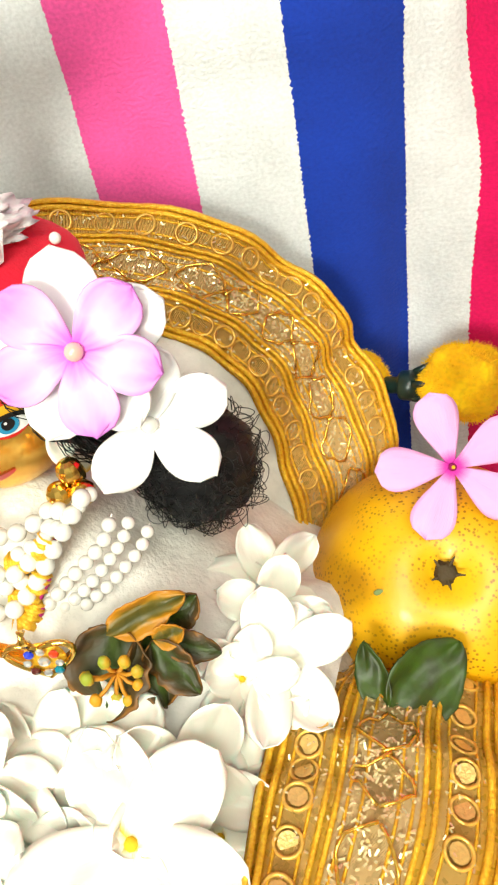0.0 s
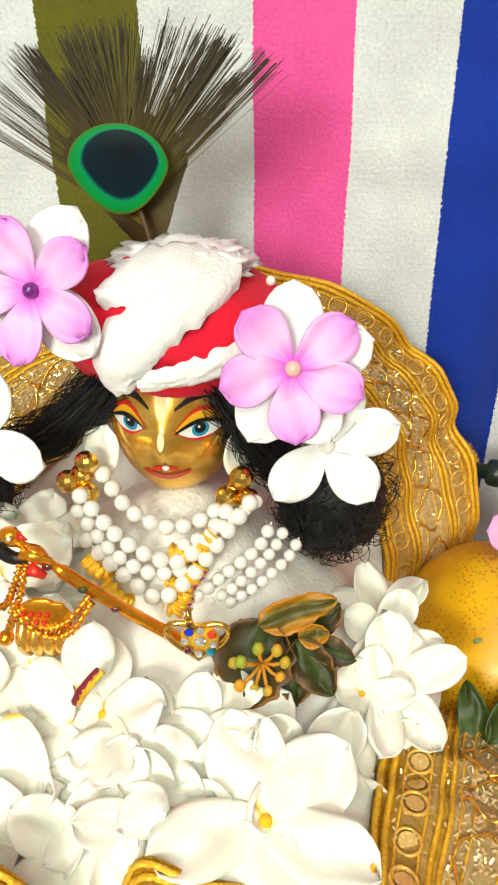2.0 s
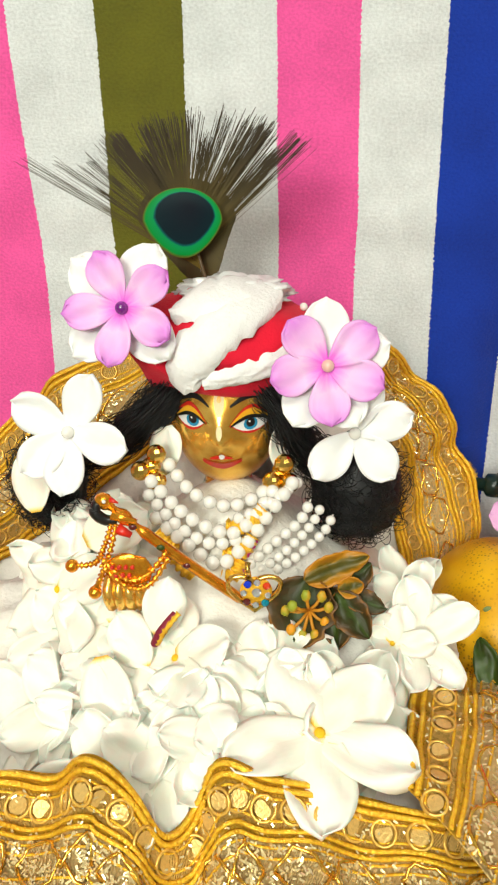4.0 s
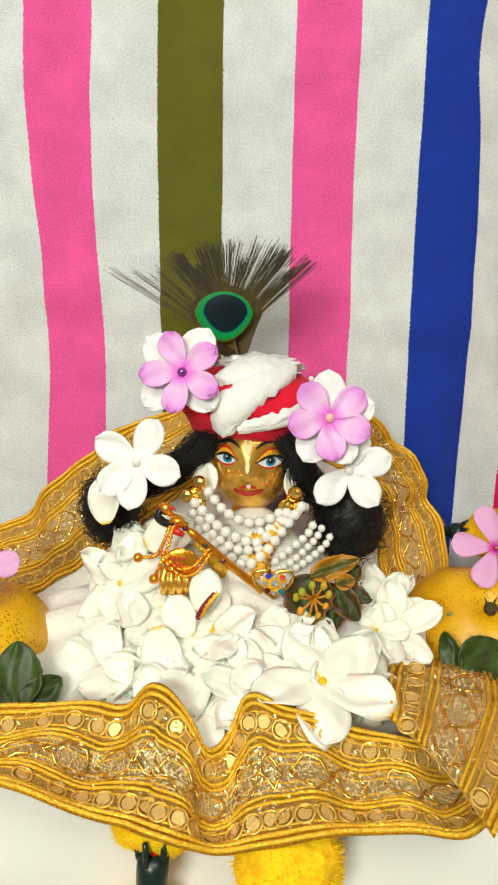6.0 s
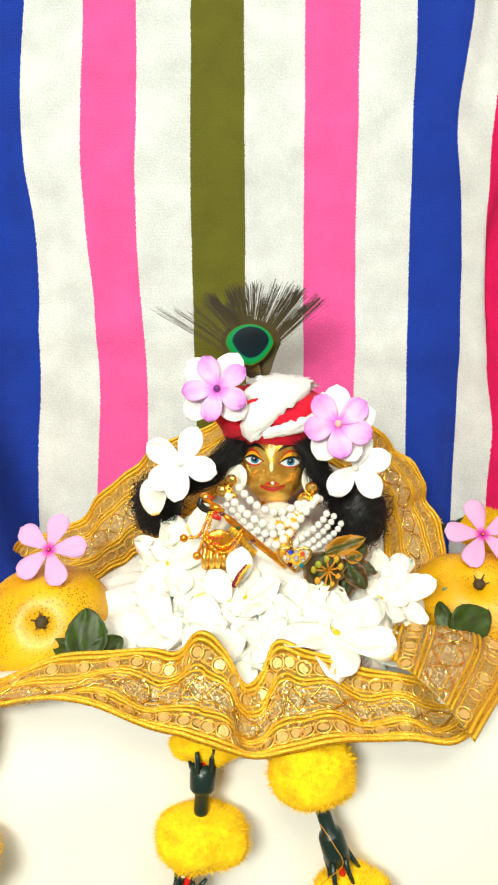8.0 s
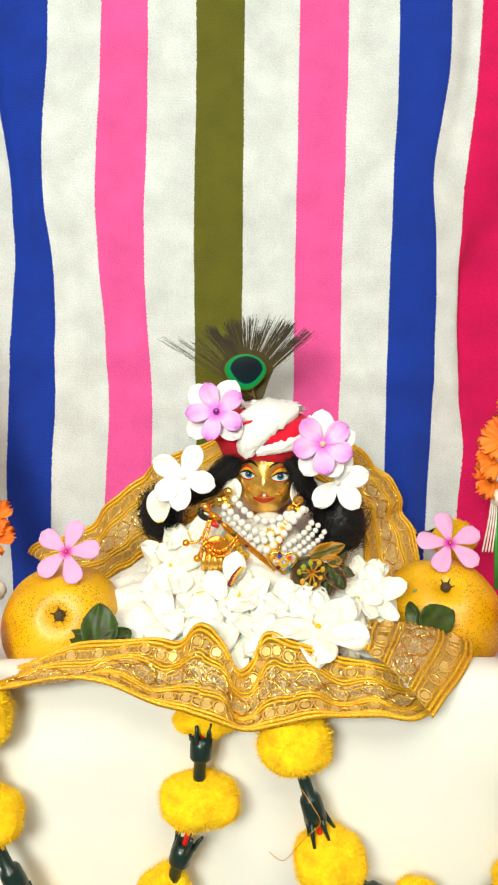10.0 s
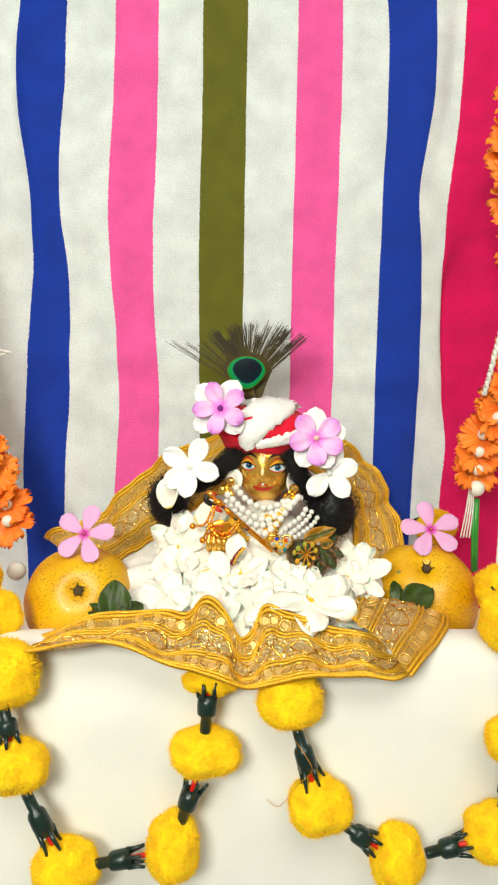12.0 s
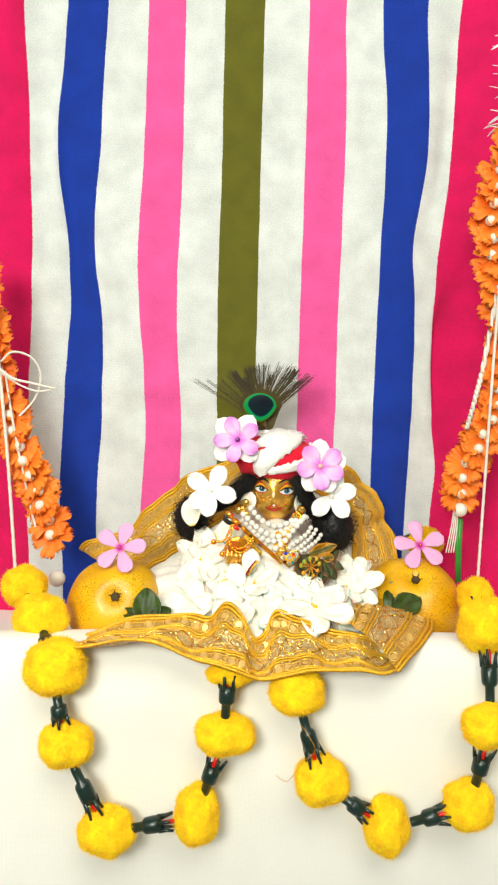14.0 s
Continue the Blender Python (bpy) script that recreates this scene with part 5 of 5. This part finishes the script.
# ---- fresh pink flowers and leaves on the fruits ----
def vinca(at, normal, spin, offsets, size):
    f = tagged(empty("periwinkle"), "fresh pink periwinkle flower resting on a fruit", "flower", "pink flowers on the fruits")
    petal_objects(f, petal_mesh(0.0235, 0.0150, belly=0.74, notch=0.05, curl=-0.10, cup=-0.05, wave=0.04, seed=size * 3, narrow=0.12), M_VINCA, [q * 72 + offsets[q] for q in range(5)], 8)
    part("throat", ball(0.0013, 10, (1, 1, 0.6), (0, 0, 0.0008)), mat("magenta_throat", (0.25, 0.0, 0.08), rough=0.7), f)
    part("stamen", ball(0.0006, 8, at=(0, 0, 0.0016)), M_YELLOWCENTRE, f)
    f.matrix_basis = facing(at, normal, spin) @ Matrix.Diagonal((size, size, size, 1))
    return f


vinca((0.1262, -0.0150, 0.0750), (0.05, -0.80, 0.60), 8, (0, 3, -2, 3, -4), 1.0)
vinca((-0.1268, -0.0660, 0.0790), (0.0, -0.86, 0.50), -14, (0, -3, 4, 0, 3), 0.92)
for spots in (((0.0975, -0.0690, 0.034), (((0.0985, -0.0690, 0.0330), (0.1, -0.70, 0.70), -58, 0.028, 0.021), ((0.0955, -0.0680, 0.0330), (-0.3, -0.75, 0.6), 24, 0.020, 0.010))),
              ((-0.097, -0.0960, 0.030), (((-0.098, -0.0985, 0.0290), (0.1, -0.85, 0.5), 6, 0.028, 0.022), ((-0.097, -0.0985, 0.0290), (0.2, -0.85, 0.5), -58, 0.020, 0.015), ((-0.101, -0.0985, 0.0290), (-0.2, -0.85, 0.4), 68, 0.022, 0.012)))):
    tw = tagged(empty("leaf_sprig"), "small sprig of glossy dark green leaves", "leaves", "leaf sprigs by the fruits")
    for at, n, spin, ln, wd in spots[1]:
        leaf(tw, at, n, spin, ln, wd, M_LEAF, curl=-0.1, cup=0.14, wave=0.10, seed=ln * 100, edge=0.06)
    b0 = Vector(spots[0])
    part("stem", tube([b0 + Vector((0, 0.004, -0.008)), b0], 0.001, 6), M_LEAF, tw)


# ---- pompom garlands ----
def pom_mesh(seed):
    r0 = random.Random(seed)
    bm = bmesh.new()
    bmesh.ops.create_icosphere(bm, subdivisions=4, radius=0.93)
    for v in bm.verts:
        v.co *= 1 + 0.15 * noise.noise(v.co * 1.8 + Vector((seed, 0, 0))) + 0.025 * noise.noise(v.co * 7)
    for k in range(3200):
        d = Vector((r0.gauss(0, 1), r0.gauss(0, 1), r0.gauss(0, 1))).normalized()
        t = d.cross(Vector((r0.gauss(0, 1), r0.gauss(0, 1), r0.gauss(0, 1)))).normalized()
        b = d * 0.88 * (1 + 0.15 * noise.noise(d * 1.7 + Vector((seed, 0, 0))))
        e = b + d * r0.uniform(0.07, 0.19) + t * r0.uniform(-0.10, 0.10)
        w = d.cross(t) * 0.013
        bm.faces.new((bm.verts.new(b - w), bm.verts.new(b + w), bm.verts.new(e)))
    return bm


POMS = []


def pompom(parent, at, r, squash, turn):
    k = len(POMS) % 3
    m = Matrix.Translation(at) @ Matrix.Rotation(radians(turn), 4, "Y") @ Matrix.Diagonal((r * squash[0], r * squash[1], r * squash[2], 1))
    if len(POMS) < 3:
        o = part("pompom", pom_mesh(k + 1), M_YELLOWWOOL, parent, smooth=False)
        o.matrix_basis = m
    else:
        o = twin(POMS[k], parent, m)
    POMS.append(o)
    return o


def calyx(parent, a, b):
    """Dark plastic sleeve from the narrow end a to the split end b, with the red wire showing."""
    a, b = Vector(a), Vector(b)
    d = (b - a)
    ln = d.length
    d.normalize()
    s = d.cross(Vector((0, 1, 0))).normalized()
    w = d.cross(s)
    body = part("sleeve", tube([a + d * ln * f for f in (0, 0.05, 0.30, 0.34, 0.38, 0.56, 0.72)], lambda q: (0.0028, 0.0033, 0.0033, 0.0050, 0.0057, 0.0060, 0.0058)[int(round(q * 6))], 14), M_DARKGREEN, parent, "dark green plastic sleeve")
    for k in range(5):
        t = k * math.tau / 5 + a.x * 40
        o = s * math.cos(t) + w * math.sin(t)
        spread = 0.0050 + 0.0024 * (0.5 + 0.5 * math.sin(k * 2.3 + a.z * 90))
        pts = [a + d * ln * 0.66 + o * 0.0050, a + d * ln * 0.84 + o * spread * 0.95, a + d * ln * (0.98 + 0.06 * math.sin(k * 3)) + o * spread * 1.15]
        part("finger", tube(pts, lambda q: 0.0016 * (1 - 0.45 * q), 6), M_DARKGREEN, body)
    part("wire", tube([a + d * ln * 0.5, b + d * 0.004], 0.0015, 6), M_REDWIRE, parent, "red plastic wire")


def garland(label, rows, turns=0):
    g = tagged(empty("pompom_garland"), label, "garland", "pompom garlands")
    for k, (p, r, sq) in enumerate(rows):
        pompom(g, p, r, sq, (k * 37) % 60 - 30 if sq[0] == sq[2] else turns)
    for (p, r, _), (q, r2, _) in zip(rows, rows[1:]):
        p, q = Vector(p), Vector(q)
        d = (q - p).normalized()
        calyx(g, p + d * r * 0.80 + Vector((0, -0.003, 0)), q - d * r2 * 0.72 + Vector((0, -0.003, 0)))
    return g


garland("yellow wool pompom garland draped over the cloth edge", [((-0.2080, -0.060, 0.042), 0.0200, (1, 0.9, 0.9)), ((-0.1800, -0.105, 0.033), 0.0215, (1.05, 0.8, 0.95)), ((-0.1550, -0.155, 0.017), 0.0240, (1.02, 0.8, 0.9)), ((-0.1460, -0.160, -0.038), 0.0205, (1.0, 0.85, 0.85)),
          ((-0.1170, -0.160, -0.103), 0.0212, (1.02, 0.8, 0.95)), ((-0.0530, -0.155, -0.091), 0.0220, (0.82, 0.8, 1.08)), ((-0.0340, -0.152, -0.030), 0.0215, (1.08, 0.8, 0.75))])
ends = tagged(empty("pompom_garland"), "yellow wool pompom half hidden under the gold border", "garland", "pompom garlands")
pompom(ends, (-0.0310, -0.146, 0.0125), 0.0150, (1.2, 0.65, 0.7), 0)
calyx(ends, (-0.0335, -0.156, -0.0160), (-0.0320, -0.150, 0.0140))
garland("yellow wool pompom garland hanging under the gold border", [((0.0160, -0.151, 0.004), 0.0210, (1.05, 0.85, 0.85)), ((0.0360, -0.153, -0.062), 0.0210, (1.0, 0.8, 0.92)), ((0.0840, -0.153, -0.095), 0.0215, (0.78, 0.8, 1.12)), ((0.1410, -0.153, -0.076), 0.0200, (1.0, 0.8, 0.98)),
          ((0.1530, -0.151, -0.017), 0.0205, (1.05, 0.8, 0.82)), ((0.1560, -0.120, 0.045), 0.0225, (1.0, 0.85, 1.0)), ((0.1680, -0.045, 0.040), 0.0180, (0.9, 0.9, 1.0))])
garland("yellow wool pompom garland lying behind the fruit", [((0.1060, 0.060, 0.060), 0.0125, (1, 0.9, 1)), ((0.1440, 0.046, 0.062), 0.0175, (1.0, 0.9, 0.95))])
# fine orange threads caught on the sleeves
thread = tagged(empty("thread"), "fine loose orange thread on the garland", "thread")
part("strand", tube(smooth_line([(0.020, -0.158, -0.018), (0.026, -0.164, -0.024), (0.030, -0.163, -0.034), (0.022, -0.160, -0.045), (0.012, -0.148, -0.067), (0.004, -0.143, -0.066)], 30), 0.00022, 4), M_BUDSTEM, thread)


# ---- orange flower garlands and strings at both sides ----
def rosette_mesh(seed):
    bm = bmesh.new()
    r0 = random.Random(seed)
    for k in range(7):
        a = k * math.tau / 7 + r0.uniform(-0.15, 0.15)
        vs = []
        n, m = 6, 8
        ln, wd = 0.0165 * r0.uniform(0.85, 1.1), 0.0115
        for j in range(m + 1):
            v = j / m
            row = []
            for i in range(n + 1):
                s = (i / n - 0.5) * 2
                prof = (0.25 + 0.9 * v ** 0.8) * (1 if v < 0.8 else 1 - 0.55 * ((v - 0.8) / 0.2) ** 2)
                notch = 0.16 * (0.5 + 0.5 * math.cos(s * 9)) * v ** 6
                x, y = s * wd / 2 * prof, ln * (v * (1 - notch))
                z = 0.0055 * v ** 2 - 0.0035 * v ** 5 + 0.0016 * math.sin(s * 4 + seed + k) * v + 0.0035 * abs(s) * v * (1 - v)
                row.append(bm.verts.new((x * math.cos(a) - y * math.sin(a), x * math.sin(a) + y * math.cos(a), z)))
            vs.append(row)
        for j in range(m):
            for i in range(n):
                bm.faces.new((vs[j][i], vs[j][i + 1], vs[j + 1][i + 1], vs[j + 1][i]))
    return bm


ROSE = []


def flower_string(label, path, bead_r, first_bead):
    g = tagged(empty("flower_garland"), label, "garland", "orange flower garlands")
    dense = smooth_line(path, 400)
    pts, run = [dense[0]], 0.0
    for a, b in zip(dense, dense[1:]):
        run += (b - a).length
        if run > 0.0138:
            pts.append(b)
            run = 0.0
    part("string", tube(smooth_line(path, 60), 0.0006, 5), M_STRING, g)
    bead = None
    for k, p in enumerate(pts):
        d = (pts[min(k + 1, len(pts) - 1)] - pts[max(k - 1, 0)]).normalized()
        n = (-0.40 * d + Vector((0.40 * math.sin(k * 2.4), -1.0, 0.1))).normalized()
        m = facing(p, n, k * 31) @ Matrix.Diagonal((1.22 + 0.1 * math.sin(k * 5), 1.2, 1.2, 1))
        if len(ROSE) < 3:
            o = thicken(part("rosette", rosette_mesh(len(ROSE)), M_ORANGEPETAL, g, "ruffled orange petals"), 0.0004)
            o.matrix_basis = m
            ROSE.append(o)
        else:
            o = thicken(twin(ROSE[k % 3], g, m), 0.0004)
        bm_at = Matrix.Translation(p + n * 0.0062)
        if bead is None:
            bead = part("bead", ball(bead_r, 14), M_BEAD, g, "cream bead")
            bead.matrix_basis = bm_at
        else:
            twin(bead, g, bm_at)
    return g


gr = flower_string("orange petal garland with cream beads, hanging", [(0.188, 0.004, 0.420), (0.182, 0.004, 0.400), (0.177, 0.002, 0.380), (0.174, 0.0, 0.360), (0.173, 0.0, 0.342), (0.177, 0.0, 0.322), (0.184, 0.0, 0.296), (0.190, 0.0, 0.270), (0.193, 0.0, 0.245), (0.190, 0.0, 0.220),
                   (0.188, 0.0, 0.196), (0.180, -0.001, 0.176), (0.171, -0.002, 0.158), (0.162, -0.002, 0.138), (0.160, -0.002, 0.116)], 0.0044, True)
part("end_bead", ball(0.0062, 16, at=(0.1610, -0.008, 0.1065)), M_BEAD, gr, "large cream bead")
gl = flower_string("orange petal garland with cream beads, hanging", [(-0.262, 0.0, 0.300), (-0.258, 0.0, 0.272), (-0.254, 0.0, 0.245), (-0.250, 0.0, 0.222), (-0.245, 0.0, 0.198), (-0.238, 0.0, 0.175), (-0.230, -0.002, 0.150), (-0.220, -0.003, 0.128), (-0.211, -0.004, 0.106), (-0.203, -0.004, 0.083), (-0.200, -0.004, 0.062)], 0.0048, True)
part("end_bead", ball(0.0075, 16, at=(-0.1960, -0.008, 0.032)), M_BEAD, gl, "large cream bead")

# pale petal tuft over the garland
tuft = tagged(empty("petal_tuft"), "white feathery petal tuft above the orange garland", "garland")
rnd = random.Random(31)
tp = None
for k in range(44):
    z = rnd.uniform(0.425, 0.50)
    a = rnd.uniform(0, 360)
    at = Vector((0.182 + 0.02 * (z - 0.425), 0.004, z))
    n = Vector((math.cos(radians(a)), -0.5 + 0.6 * math.sin(radians(a)), 0.8))
    if tp is None:
        tp = thicken(part("petal", petal_mesh(0.016, 0.0035, belly=0.5, curl=-0.5, cup=0.1, nu=4, nv=8), M_FOAMWHITE, tuft), 0.0003)
        tp.matrix_basis = facing(at, n, a)
    else:
        thicken(twin(tp, tuft, facing(at, n, rnd.uniform(0, 360))), 0.0003)


def string(label, line, r, n=60, twist=0.0):
    o = tagged(empty("string"), label, "string", "hanging strings")
    pts = smooth_line(line, n)
    if twist:
        for ph in (0, math.pi):
            part("ply", tube([p + Vector((math.cos(q * twist + ph) * r * 0.7, math.sin(q * twist + ph) * r * 0.7, 0)) for q, p in enumerate(pts)], r, 6), M_STRING, o)
    else:
        part("ply", tube(pts, lambda s: r * (1 + 0.12 * math.sin(s * 300)), 6), M_STRING, o)
    return o


string("white cotton string hanging beside the orange garland", [(0.190, -0.010, 0.90), (0.186, -0.010, 0.45), (0.181, -0.012, 0.30), (0.179, -0.014, 0.12), (0.178, -0.016, 0.030)], 0.0013, 120)
string("twisted white cotton cord behind the garland", [(0.182, -0.006, 0.300), (0.173, -0.008, 0.232), (0.168, -0.008, 0.205), (0.163, -0.006, 0.178)], 0.0014, 60, 0.8)
for k in range(4):
    string("thin white tassel thread under the bead", [(0.1565 + 0.001 * k, -0.006 + 0.001 * k, 0.112), (0.1545 + 0.0016 * k, -0.008, 0.092), (0.1505 + 0.0022 * k, -0.010, 0.068)], 0.0006, 14)
st = tagged(empty("stem"), "cut green stem standing under the bead", "stem")
part("stalk", tube([(0.1625, -0.004, 0.098), (0.1630, -0.004, 0.075), (0.1645, -0.004, 0.040)], 0.0026, 10), M_STRAW, st)
part("stalk", tube([(0.1600, -0.006, 0.092), (0.1610, -0.006, 0.070), (0.1625, -0.006, 0.040)], 0.0014, 8), M_STRAW, st)
string("white cotton string hanging at the towel's edge", [(-0.262, -0.012, 0.90), (-0.252, -0.012, 0.40), (-0.2445, -0.013, 0.245), (-0.2360, -0.016, 0.140), (-0.2280, -0.022, 0.020)], 0.0016, 120)
string("thin white cotton string behind the first", [(-0.2400, -0.008, 0.218), (-0.2320, -0.009, 0.165), (-0.2200, -0.010, 0.105), (-0.2120, -0.010, 0.070)], 0.0011, 50)
string("loop of white cord knotted on the string", [(-0.2410, -0.014, 0.226), (-0.2300, -0.016, 0.2345), (-0.2150, -0.012, 0.2300), (-0.2080, -0.010, 0.2150), (-0.2130, -0.010, 0.1950), (-0.2260, -0.014, 0.1790)], 0.0010, 60)
string("twisted white cord end", [(-0.2420, -0.016, 0.220), (-0.2300, -0.017, 0.2120), (-0.2140, -0.014, 0.2080), (-0.1960, -0.010, 0.2035)], 0.0011, 50, 0.7)
string("short white cord end on the string", [(-0.2400, -0.016, 0.216), (-0.2240, -0.015, 0.2060), (-0.2090, -0.012, 0.2010), (-0.1950, -0.010, 0.2040)], 0.0009, 40)
